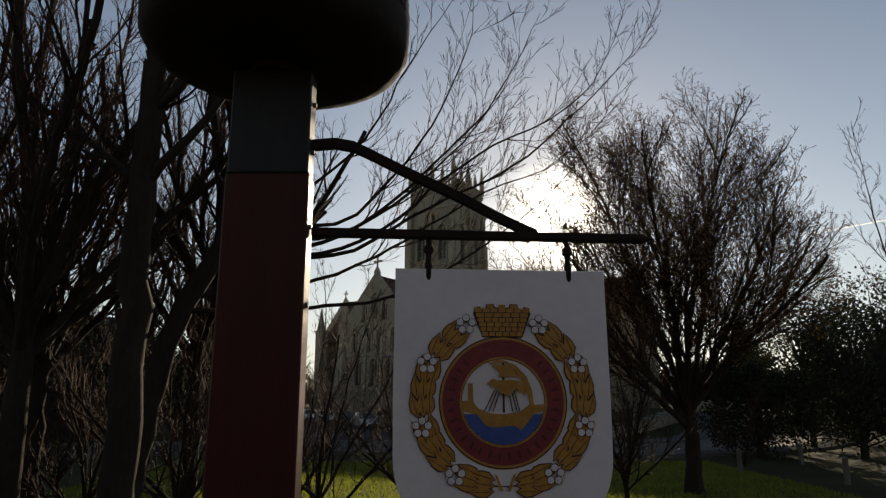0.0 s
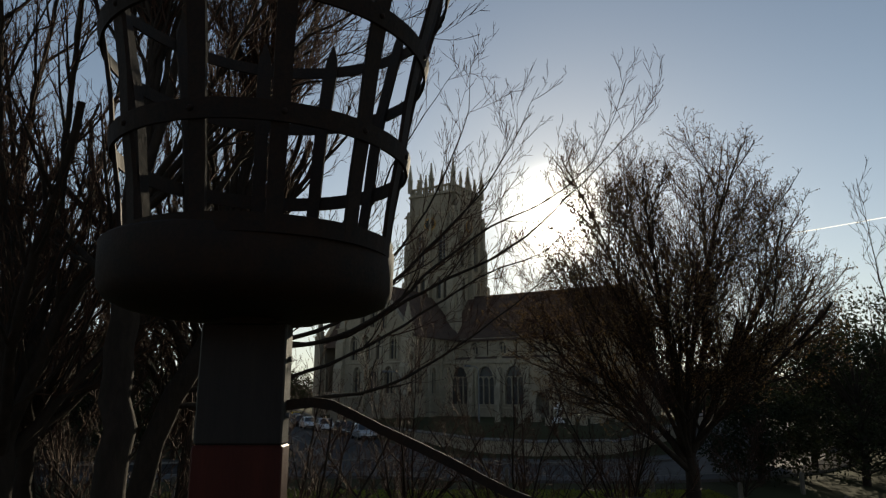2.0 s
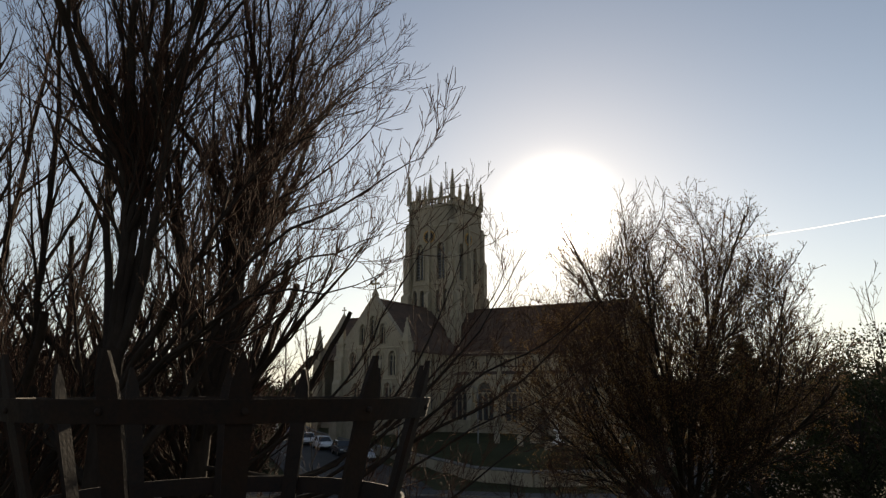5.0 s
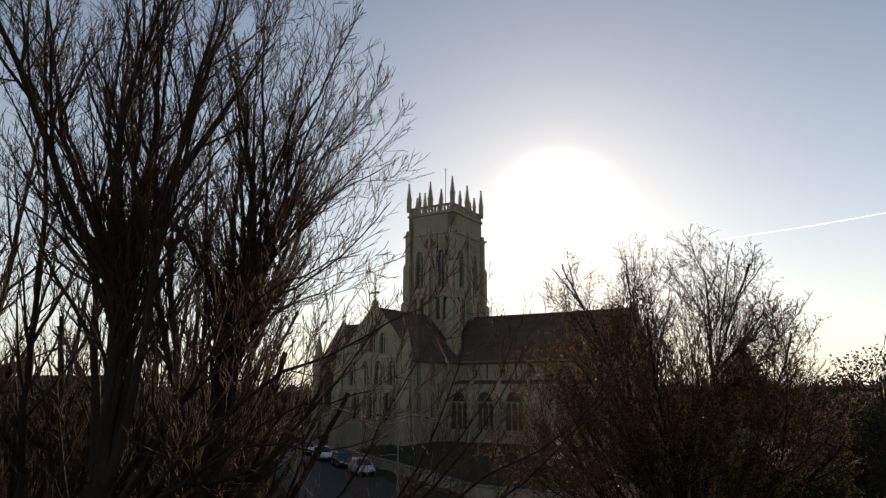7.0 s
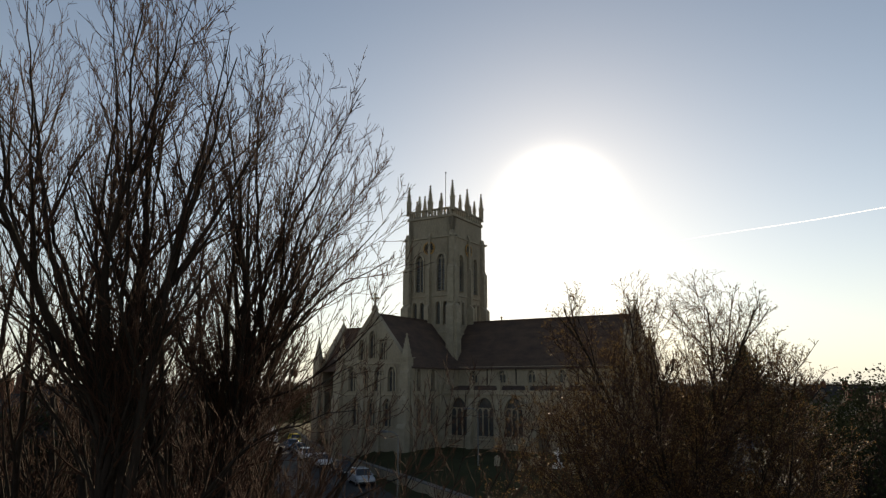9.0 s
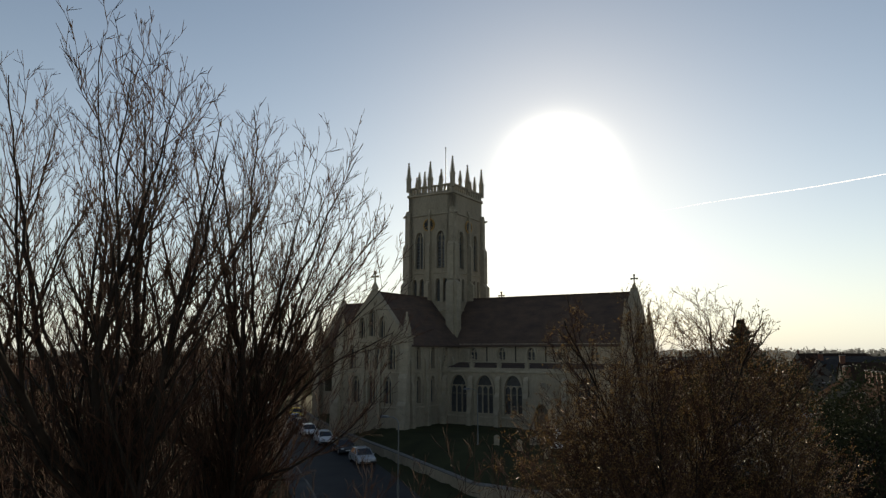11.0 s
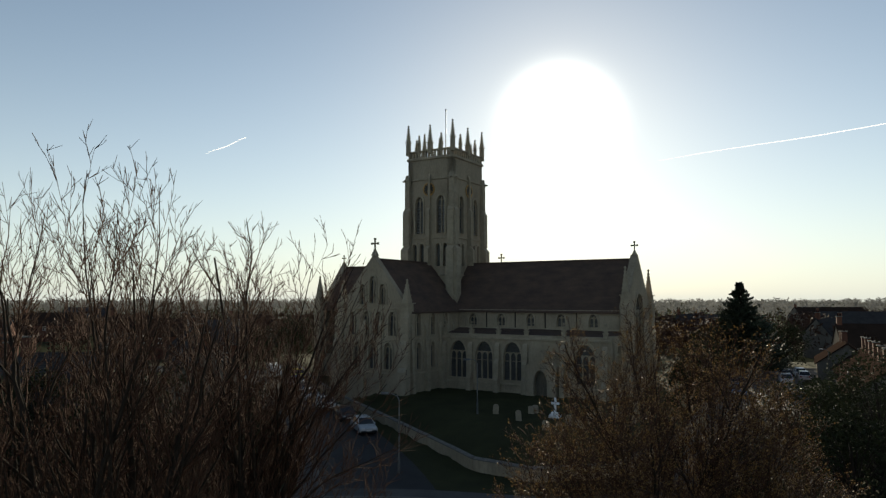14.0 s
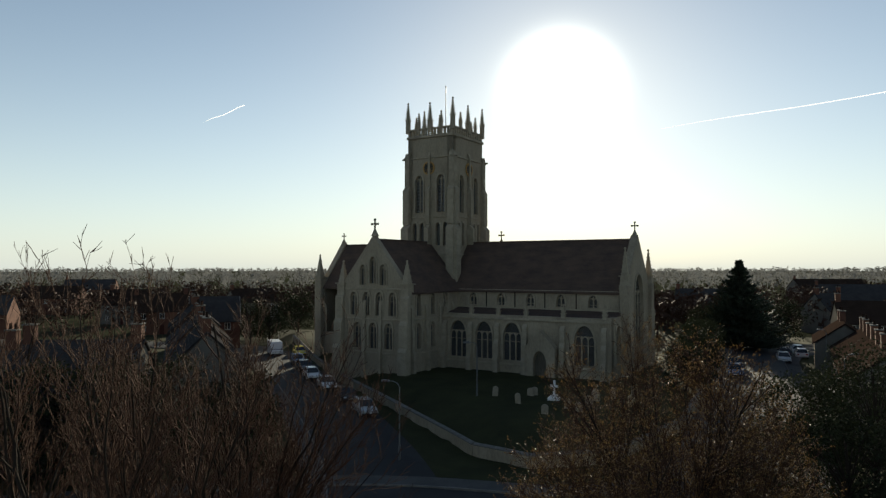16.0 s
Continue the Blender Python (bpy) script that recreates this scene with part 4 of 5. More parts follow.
# faces, by the way they look: north towards -y, west towards +x (local)
def north(x, y):
    return pose(x, y, 0, 0, 0, 0)


def south(x, y):
    return pose(x, y, 0, 0, 0, 180)


def west(x, y):
    return pose(x, y, 0, 0, 0, 90)


def east(x, y):
    return pose(x, y, 0, 0, 0, -90)


EAVES, RIDGE, HW = 10.0, 16.1, 5.4
# tower
TU, TV, TTOP = 3.75, 4.4, 31.5
for face, half, dist in ((north(0, -TV), TU, "n"), (south(0, TV), TU, "s"), (west(TU, 0), TV, "w"), (east(-TU, 0), TV, "e")):
    q = half * 0.48
    wall = wall_with_windows("tower_wall", face, rect(-half, BASE, half, TTOP),
                             [(-q, 20.7, 1.3, 5.3), (q, 20.7, 1.3, 5.3), (-q - 0.75, 16.0, 0.7, 3.2), (-q + 0.45, 16.0, 0.7, 3.2), (q - 0.45, 16.0, 0.7, 3.2), (q + 0.75, 16.0, 0.7, 3.2)], 0.9, church, "tower wall of weathered stone")
    for z in (14.6, 19.9, 28.4):
        string_course(wall, pose(0, 0, 0), -half - 0.1, half + 0.1, z)
    # louvre boards in the bell openings
    for x in (-q, q):
        for i in range(8):
            part("louvre", box(x - 0.6, 0.1, 20.9 + i * 0.48, x + 0.6, 0.36, 20.96 + i * 0.48, 0, None), M_LEAD, wall)
    for x in (-half * 0.99, 0.0, half * 0.99):
        for (z0, z1, d, w) in ((BASE, 19.0, 0.95, 1.15 if x else 0.5), (19.0, 24.5, 0.66, 0.95 if x else 0.42), (24.5, 29.3, 0.38, 0.75 if x else 0.34)):
            bmx = bmesh.new()
            zz = z1 - 0.6
            add_ring_stack(bmx, [[(x - w / 2, 0.05, z0), (x + w / 2, 0.05, z0), (x + w / 2, -d, z0), (x - w / 2, -d, z0)],
                                 [(x - w / 2, 0.05, zz), (x + w / 2, 0.05, zz), (x + w / 2, -d, zz), (x - w / 2, -d, zz)],
                                 [(x - w / 2, 0.05, z1), (x + w / 2, 0.05, z1), (x + w / 2, -d * 0.35, z1), (x - w / 2, -d * 0.35, z1)]])
            bmesh.ops.recalc_face_normals(bmx, faces=bmx.faces[:])
            part("buttress", bmx, M_TRIM, wall)
    # pierced parapet
    part("parapet_rail", box(-half - 0.12, -0.15, TTOP + 1.05, half + 0.12, 0.3, TTOP + 1.3, 0.04), M_TRIM, wall)
    part("parapet_base", box(-half - 0.12, -0.2, TTOP - 0.15, half + 0.12, 0.35, TTOP + 0.22, 0.04), M_TRIM, wall)
    n = int(half * 2 / 0.52)
    bar_me = None
    for i in range(n):
        x = -half + 2 * half * (i + 0.5) / n
        if bar_me is None:
            ob = part("baluster", box(-0.13, -0.08, TTOP + 0.2, 0.13, 0.2, TTOP + 1.07), M_TRIM, wall)
            bar_me = ob.data
        else:
            ob = part("baluster", bar_me, None, wall)
        ob.location.x = x
    # gargoyle spouts are plain stone stubs
    for x in (-half - 0.1, half + 0.1):
        part("spout", box(x - 0.12, -0.9, 28.35, x + 0.12, 0.1, 28.6, 0.05), M_TRIM, wall)
part("tower_roof", box(-TU, -TV, TTOP + 0.1, TU, TV, TTOP + 0.3), M_LEAD, church)
P_TALL = spire_mesh("pinnacle", 0.52, 1.9, 4.5, 6)
P_MID = spire_mesh("pinnacle", 0.58, 1.5, 4.2, 6)
P_LOW = spire_mesh("pinnacle", 0.36, 1.2, 2.8, 4)
for i in range(-2, 3):
    for j in range(-2, 3):
        if max(abs(i), abs(j)) < 2:
            continue
        me = P_TALL if abs(i) == 2 and abs(j) == 2 else (P_MID if i == 0 or j == 0 else P_LOW)
        part("pinnacle", me, None, church).matrix_basis = pose(i * TU / 2, j * TV / 2, TTOP + 0.75)
part("flagpole", lathe([(0.07, TTOP + 0.2), (0.05, TTOP + 8.0), (0.12, TTOP + 8.05), (0.1, TTOP + 8.2), (0.01, TTOP + 8.3)], 8), M_STEEL, church)
for face, half in ((north(-0.1, -TV - 0.15), TU), (west(TU + 0.15, 0), TV)):
    clock = part("clock", prism(disc(0.9, 24, 0, 27.0), 0.08, -0.06), M_POSTDARK, church, "round black clock with gilt marks")
    clock.matrix_basis = face
    part("clock_rim", prism(disc(0.96, 24, 0, 27.0), 0.1, -0.09, [disc(0.84, 24, 0, 27.0)]), M_GOLD, clock)
    for k in range(12):
        a = math.radians(30 * k)
        part("hour_mark", prism([(0.64, -0.04), (0.8, -0.04), (0.8, 0.04), (0.64, 0.04)], 0.03, -0.1), M_GOLD, clock).matrix_basis = pose(0, 0, 27.0, 0, 30 * k, 0)
    part("clock_hand", prism([(-0.04, -0.15), (0.04, -0.15), (0.02, 0.75), (-0.02, 0.75)], 0.03, -0.11), M_GOLD, clock).matrix_basis = pose(0, 0, 27.0, 0, 130, 0)
    part("clock_hand", prism([(-0.05, -0.1), (0.05, -0.1), (0.02, 0.5), (-0.02, 0.5)], 0.03, -0.13), M_GOLD, clock).matrix_basis = pose(0, 0, 27.0, 0, 215, 0)

# nave, with clerestory, and the aisle along it
NL = 28.2
nave = wall_with_windows("nave_wall", north(0, -HW), rect(TU + 0.1, BASE, NL, EAVES), [(7.5 + i * 4.15, 7.95, 1.1, 1.5) for i in range(5)], 0.9, church, "clerestory wall of pale stone")
wall_with_windows("nave_wall", south(0, HW), rect(-NL, BASE, -TU - 0.1, EAVES), [(-7.5 - i * 4.15, 7.95, 1.1, 1.5) for i in range(5)], 0.9, church)
for i in range(4):
    part("downpipe", box(9.5 + i * 4.15, -0.14, 7.5, 9.6 + i * 4.15, -0.02, EAVES), M_IRON, nave)
string_course(nave, pose(0, 0, 0), TU, NL, EAVES - 0.3, 0.3, 0.25)
string_course(nave, pose(0, 0, 0), TU, NL, 7.5)
pitched_roof(pose(TU, 0, 0, 0, 0, -90), HW, NL - TU - 0.5, EAVES, RIDGE, church, M_ROOF)
wg = wall_with_windows("west_gable", west(NL, 0), gable(HW, BASE, EAVES + 0.5, RIDGE + 0.9), [(0, 3.4, 3.9, 8.6)], 0.9, church, "west gable with one great pointed window")
stone_cross(church, pose(NL - 0.4, 0, RIDGE + 0.8, 0, 0, 0), 0.85)
for y in (-HW, HW):
    b = part("turret", box(NL - 0.7, y - 0.6, BASE, NL + 0.5, y + 0.6, 10.8, 0.1), M_STONE, church, "square stone corner turret")
    part("pinnacle", spire_mesh("pinnacle", 0.95, 1.1, 4.6, 6), None, b).matrix_basis = pose(NL - 0.1, y, 10.7)
AY = HW + 4.6
for face, x0, x1 in ((north(0, -AY), TU + 1.5, NL - 0.4), (south(0, AY), -NL + 0.4, -TU - 1.5)):
    s = 1 if x0 > 0 else -1
    wins = [(s * wx, 1.5, 2.4, 4.6) for wx in (7.8, 11.5, 15.4, 24.6)]
    aw = wall_with_windows("aisle_wall", face, rect(x0, BASE, x1, 7.0), wins, 0.8, church, "aisle wall with large traceried windows")
    string_course(aw, pose(0, 0, 0), x0, x1, 6.4, 0.3, 0.2)
    string_course(aw, pose(0, 0, 0), x0, x1, 0.9, 0.25)
    for bx in (5.9, 9.65, 13.45, 17.2, 22.0, 27.0):
        buttress(pose(s * bx, 0, 0), 6.0, aw, 0.9, 0.6)
        part("pinnacle", spire_mesh("pinnacle", 0.45, 0.5, 1.7, 2), None, aw).matrix_basis = pose(s * bx, 0.2, 6.9)
bm = bmesh.new()
for sy in (1, -1):
    add_ring_stack(bm, [[(x, sy * AY, 6.7), (x, sy * (HW - 0.1), 7.6), (x, sy * (HW - 0.1), 7.35), (x, sy * AY, 6.4)] for x in (TU + 1.6, NL - 0.5)])
bmesh.ops.recalc_face_normals(bm, faces=bm.faces[:])
part("aisle_roof", bm, M_ROOF, church, "low dark aisle roof")
wall_with_windows("aisle_end", west(NL - 0.4, -(HW + AY) / 2), rect(-(AY - HW) / 2 + 0.05, BASE, (AY - HW) / 2 - 0.05, 7.1), [(0, 1.6, 2.0, 4.4)], 0.7, church)
wall_with_windows("aisle_end", west(NL - 0.4, (HW + AY) / 2), rect(-(AY - HW) / 2 + 0.05, BASE, (AY - HW) / 2 - 0.05, 7.1), [(0, 1.6, 2.0, 4.4)], 0.7, church)
# north porch door
porch = part("porch", prism([(-1.9, BASE), (1.9, BASE), (1.9, 3.4), (0, 5.4), (-1.9, 3.4)], 1.2, -1.2, [arch(0, -0.2, 1.7, 3.2)]), M_STONE, church, "gabled stone doorway")
porch.matrix_basis = north(19.5, -AY)
part("church_door", prism(arch(0, -0.25, 1.68, 3.2), 0.08, -0.4), M_WOODPOST, porch)

# transepts
TN, TS, HT = 17.8, 19.0, 5.2
for sgn, ln in ((-1, TN), (1, TS)):
    face = north(0, -ln) if sgn < 0 else south(0, ln)
    wins = [(-3.0, 6.9, 1.05, 2.9), (-1.0, 6.9, 1.05, 2.9), (1.0, 6.9, 1.05, 2.9), (3.0, 6.9, 1.05, 2.9), (-2.4, 2.8, 1.15, 3.2), (0, 2.8, 1.15, 3.2), (2.4, 2.8, 1.15, 3.2), (-1.55, 10.7, 0.9, 2.5), (1.55, 10.7, 0.9, 2.5), (0, 10.9, 0.95, 3.3)]
    g = wall_with_windows("transept_gable", face, gable(HT, BASE, EAVES + 0.4, RIDGE + 0.8), wins, 0.9, church, "transept gable with three tiers of lancets")
    for z in (6.35, 10.1, 2.2):
        string_course(g, pose(0, 0, 0), -HT, HT, z)
    for x in (-HT, HT):
        buttress(pose(x * 0.97, 0, 0), 9.6, g, 1.1, 1.2)
        part("pinnacle", spire_mesh("pinnacle", 1.15, 1.6, 4.6, 4), None, g).matrix_basis = pose(x * 0.95, 0.3, 9.2)
    for x in (-1.25, 1.25):
        buttress(pose(x, 0, 0), 8.8, g, 0.45, 0.4)
    stone_cross(church, pose(0, sgn * (ln - 0.4), RIDGE + 0.7), 1.05)
    for mm, flip in ((west(HT, sgn * (ln + TV) / 2), 1), (east(-HT, sgn * (ln + TV) / 2), -1)):
        half = (ln - TV) / 2
        sw = wall_with_windows("transept_wall", mm, rect(-half + 0.1, BASE, half - 0.1, EAVES), [(-half + 2.4 + i * 3.3, 6.9, 1.0, 2.7) for i in range(3)] + [(-half + 2.4 + i * 3.3, 2.8, 1.1, 3.2) for i in range(3)], 0.9, church, "transept side wall with lancets")
        for z in (6.35, EAVES - 0.3, 2.2):
            string_course(sw, pose(0, 0, 0), -half, half, z)
        for i in range(4):
            buttress(pose(-half + 0.8 + i * 3.3, 0, 0), 8.3, sw, 0.6, 0.5)
    if sgn < 0:
        pitched_roof(pose(0, -ln + 0.5, 0), HT, ln - TV - 0.5, EAVES, RIDGE, church, M_ROOF)
    else:
        pitched_roof(pose(0, TV, 0), HT, ln - TV - 0.5, EAVES, RIDGE, church, M_ROOF)
# chancel
CL = 19.6
for face, s in ((north(0, -HW + 0.2), -1), (south(0, HW - 0.2), 1)):
    x0, x1 = (-CL, -TU - 0.1) if s < 0 else (TU + 0.1, CL)
    wall_with_windows("chancel_wall", face, rect(x0, BASE, x1, EAVES), [(s * (TU + 3.5 + i * 4.0), 3.0, 1.6, 4.4) for i in range(4)], 0.9, church)
pitched_roof(pose(-CL + 0.5, 0, 0, 0, 0, -90), HW - 0.2, CL - TU - 0.5, EAVES, RIDGE, church, M_ROOF)
wall_with_windows("east_gable", east(-CL, 0), gable(HW - 0.2, BASE, EAVES + 0.4, RIDGE + 0.8), [(0, 2.5, 4.0, 7.8)], 0.9, church, "east gable with a great window")
stone_cross(church, pose(-CL + 0.4, 0, RIDGE + 0.7), 0.75)
for y in (-HW, HW):
    b = part("turret", box(-CL - 0.5, y - 0.65, BASE, -CL + 0.8, y + 0.65, 11.0, 0.1), M_STONE, church, "square stone corner turret")
    part("pinnacle", spire_mesh("pinnacle", 1.2, 0.4, 4.0, 0), None, b).matrix_basis = pose(-CL + 0.1, y, 10.9)


# ---- churchyard: wall, gravestones, lamps ----
def run_wall(path, h, thick, label):
    """A low stone wall along a path, with coping stones."""
    w = thing("stone_wall", pose(0, 0, 0), label, "wall")
    bm = bmesh.new()
    cop = None
    for (ax, ay), (bx, by) in zip(path, path[1:]):
        ln = math.hypot(bx - ax, by - ay)
        n = max(1, round(ln / 1.1))
        turn = math.degrees(math.atan2(by - ay, bx - ax))
        for i in range(n):
            f0, f1 = i / n, (i + 1) / n
            x0, y0 = ax + (bx - ax) * f0, ay + (by - ay) * f0
            xm, ym = ax + (bx - ax) * (f0 + f1) / 2, ay + (by - ay) * (f0 + f1) / 2
            z = land(xm, ym)
            add_box(bm, 0, -thick / 2, -0.6, ln / n, thick / 2, h, pose(x0, y0, z, 0, 0, turn))
            if cop is None:
                b = bmesh.new()
                prof = [(-thick / 2 - 0.06, 0), (thick / 2 + 0.06, 0), (thick / 2 + 0.06, 0.07), (0, 0.2), (-thick / 2 - 0.06, 0.07)]
                add_ring_stack(b, [[(x, q, zz) for q, zz in prof] for x in (0.01, 1.08)])
                bmesh.ops.recalc_face_normals(b, faces=b.faces[:])
                ob = part("coping_stone", b, M_KERB, w)
                cop = ob.data
            else:
                ob = part("coping_stone", cop, None, w)
            ob.matrix_basis = pose(x0, y0, z + h, 0, 0, turn) @ Matrix.Diagonal((ln / n / 1.1, 1, 1, 1))
    part("walling", bm, M_STONE, w)
    return w


run_wall([(12.0, 50.5), (6.5, 49.5), (2.6, 52.6), (1.0, 56.4), (-5.3, 70.5), (-11.9, 84.7), (-18.5, 101.0), (-27.0, 124.0)], 0.9, 0.4, "low stone churchyard wall with pale coping along the lane")
run_wall([(12.0, 50.5), (20.0, 56.0), (26.0, 68.0), (41.0, 104.0), (50.0, 125.0)], 0.8, 0.4, "low stone churchyard wall beside the street")


def gravestone(x, y, h, w, turn, cross=False):
    t = thing("gravestone", pose(x, y, land(x, y), random.uniform(-3, 3), random.uniform(-4, 4), turn), "white marble cross on a stepped base" if cross else "grey weathered headstone in the churchyard grass", "gravestone", "gravestones in the churchyard")
    if cross:
        part("base", box(-0.55, -0.45, -0.1, 0.55, 0.45, 0.25, 0.03), M_WHITE, t)
        part("step", box(-0.35, -0.28, 0.25, 0.35, 0.28, 0.5, 0.03), M_WHITE, t)
        bm = bmesh.new()
        add_box(bm, -0.1, -0.08, 0.5, 0.1, 0.08, h)
        add_box(bm, -0.38, -0.075, h * 0.66, 0.38, 0.075, h * 0.66 + 0.2)
        part("cross", bm, M_WHITE, t)
    else:
        part("slab", prism([(-w / 2, -0.2), (w / 2, -0.2), (w / 2, h * 0.8), (w * 0.3, h * 0.95), (0, h), (-w * 0.3, h * 0.95), (-w / 2, h * 0.8)], 0.14, -0.07), M_TRIM, t)


gravestone(11.0, 66.5, 1.9, 0.8, -20, True)
_r = random.Random(8)
for i in range(16):
    gravestone(4 + 22 * _r.random(), 60 + 9 * _r.random(), 0.7 + 0.6 * _r.random(), 0.5 + 0.25 * _r.random(), -31 + _r.uniform(-14, 14))


def street_lamp(x, y, h, turn, label="slim grey steel street lamp"):
    t = thing("street_lamp", pose(x, y, land(x, y), 0, 0, turn), label, "street lamp", "street lamps")
    part("pole", lathe([(0.10, -0.2), (0.10, 1.1), (0.065, 1.2), (0.05, h)], 10), M_STEEL, t)
    w = Wood()
    w.tube([Vector((0, 0, h - 0.05)), Vector((0.15, 0, h + 0.25)), Vector((0.5, 0, h + 0.4)), Vector((1.0, 0, h + 0.42))], [0.035] * 4, 8)
    part("arm", w.mesh("arm", M_STEEL), None, t)
    part("lantern", box(0.85, -0.13, h + 0.33, 1.5, 0.13, h + 0.5, 0.04), M_LEAD, t)


street_lamp(3.6, 68.5, 5.0, 200)
street_lamp(-3.1, 51.5, 5.5, 160)
street_lamp(33.5, 56.5, 6.0, 20)
street_lamp(47.5, 84.0, 6.0, 200)


def bollard(x, y):
    t = thing("bollard", pose(x, y, land(x, y), 0, 0, random.uniform(-10, 10)), "short square weathered wooden verge post", "bollard", "verge posts")
    part("post", box(-0.075, -0.075, -0.2, 0.075, 0.075, 0.85, 0.012), M_WOODPOST, t)
    part("cap", lathe([(0.09, 0.85), (0.09, 0.88), (0.01, 0.93)], 4, turn=math.pi / 4), M_WOODPOST, t)


for x, y in ((-18, 28.4), (-14.5, 28.8), (-11, 29.3), (-7.5, 30.0), (-4, 31.2), (-0.5, 32.6), (3, 32.6), (6.4, 31.9), (9.3, 31.4), (11.4, 27.2), (13.4, 23.6), (15.6, 30.8)):
    bollard(x, y)


# ---- parked vehicles ----
def car(x, y, turn, paint, label, length=4.1, width=1.72, height=1.46, van=False):
    t = thing("van" if van else "car", pose(x, y, land(x, y) + 0.035, 0, 0, turn), label, "van" if van else "car", "parked vehicles")
    hl, hw = length / 2, width / 2
    z0 = 0.26
    if van:
        side = [(-hl, z0), (hl, z0), (hl, 0.85), (hl - 0.25, 1.05), (hl - 0.75, height - 0.1), (hl - 1.0, height), (-hl + 0.1, height), (-hl, height - 0.15)]
    else:
        side = [(-hl, z0 + 0.1), (-hl + 0.1, z0), (hl - 0.1, z0), (hl, z0 + 0.15), (hl - 0.03, 0.66), (hl - 0.35, 0.80), (hl - 1.05, 0.92), (-hl + 0.45, 0.95), (-hl + 0.06, 0.88), (-hl, 0.6)]
    bm = prism(side, width, -hw)
    bmesh.ops.bevel(bm, geom=[e for e in bm.edges if abs(e.verts[0].co.y - e.verts[1].co.y) < 0.01], offset=0.07, segments=2, affect="EDGES")
    part("body", bm, paint, t, smooth=False)
    if not van:
        bm = bmesh.new()
        lo = [(hl - 1.0, -hw + 0.07, 0.90), (hl - 1.0, hw - 0.07, 0.90), (-hl + 0.3, hw - 0.07, 0.92), (-hl + 0.3, -hw + 0.07, 0.92)]
        hi = [(hl - 1.75, -hw + 0.24, height - 0.05), (hl - 1.75, hw - 0.24, height - 0.05), (-hl + 0.75, hw - 0.24, height - 0.06), (-hl + 0.75, -hw + 0.24, height - 0.06)]
        add_ring_stack(bm, [lo, hi])
        bmesh.ops.recalc_face_normals(bm, faces=bm.faces[:])
        part("glazing", bm, M_PANE, t, "dark car glass")
        bm = bmesh.new()
        add_ring_stack(bm, [[(a, b * 1.02, c - 0.01) for a, b, c in hi], [(a * 0.97, b * 0.93, c + 0.06) for a, b, c in hi]])
        bmesh.ops.recalc_face_normals(bm, faces=bm.faces[:])
        part("roof", bm, paint, t)
        for sx in (-1, 1):
            for (xa, xb) in ((hl - 1.0, hl - 1.75), (-hl + 0.3, -hl + 0.75), (-0.1, -0.1)):
                w = Wood()
                w.tube([Vector((xa, sx * (hw - 0.06), 0.9)), Vector((xb, sx * (hw - 0.225), height - 0.03))], [0.04, 0.035], 6)
                part("pillar", w.mesh("pillar", paint), None, t)
    else:
        part("windscreen", box(0, -hw + 0.12, 0, 0.03, hw - 0.12, 0.75, 0.01), M_PANE, t).matrix_basis = pose(hl - 0.28, 0, 1.08, 0, -33, 0)
    for wx in (hl - 0.75, -hl + 0.72):
        for wy in (-hw + 0.1, hw - 0.1):
            bm = bmesh.new()
            add_ring_stack(bm, [[(wx + r * math.cos(a), wy + dy, 0.31 + r * math.sin(a)) for a in [2 * math.pi * i / 16 for i in range(16)]] for r, dy in ((0.28, -0.11), (0.31, -0.08), (0.31, 0.08), (0.28, 0.11))])
            bmesh.ops.recalc_face_normals(bm, faces=bm.faces[:])
            wheel = part("wheel", bm, M_TYRE, t)
            out = math.copysign(0.113, wy)
            bm = bmesh.new()
            add_ring_stack(bm, [[(wx + r * math.cos(a), wy + dy, 0.31 + r * math.sin(a)) for a in [2 * math.pi * i / 12 for i in range(12)]] for r, dy in ((0.2, out - math.copysign(0.01, wy)), (0.19, out + math.copysign(0.01, wy)))])
            bmesh.ops.recalc_face_normals(bm, faces=bm.faces[:])
            part("rim", bm, M_RIM, wheel)
    for wy in (-hw + 0.28, hw - 0.28):
        part("headlight", box(hl - 0.07, wy - 0.17, 0.58, hl + 0.012, wy + 0.17, 0.72, 0.02), M_LAMPCLEAR, t)
        part("tail_light", box(-hl - 0.012, wy - 0.12, 0.62, -hl + 0.06, wy + 0.12, 0.82, 0.02), M_LAMPRED, t)
        part("door_mirror", box(hl - 1.25, math.copysign(hw + 0.02, wy) - 0.08, 0.9, hl - 1.13, math.copysign(hw + 0.02, wy) + 0.08, 1.02, 0.03), paint, t)
    part("bumper", box(hl - 0.05, -hw + 0.08, 0.28, hl + 0.04, hw - 0.08, 0.46, 0.02), M_TYRE, t)
    part("number_plate", box(hl + 0.03, -0.26, 0.42, hl + 0.05, 0.26, 0.53), M_FRAMEW, t)
    return t


def paint_mat(name, c):
    return material(name, c, tuple(v * 0.8 for v in c), 2, 0.25, fine=40, bump=0.02, spec=0.6)


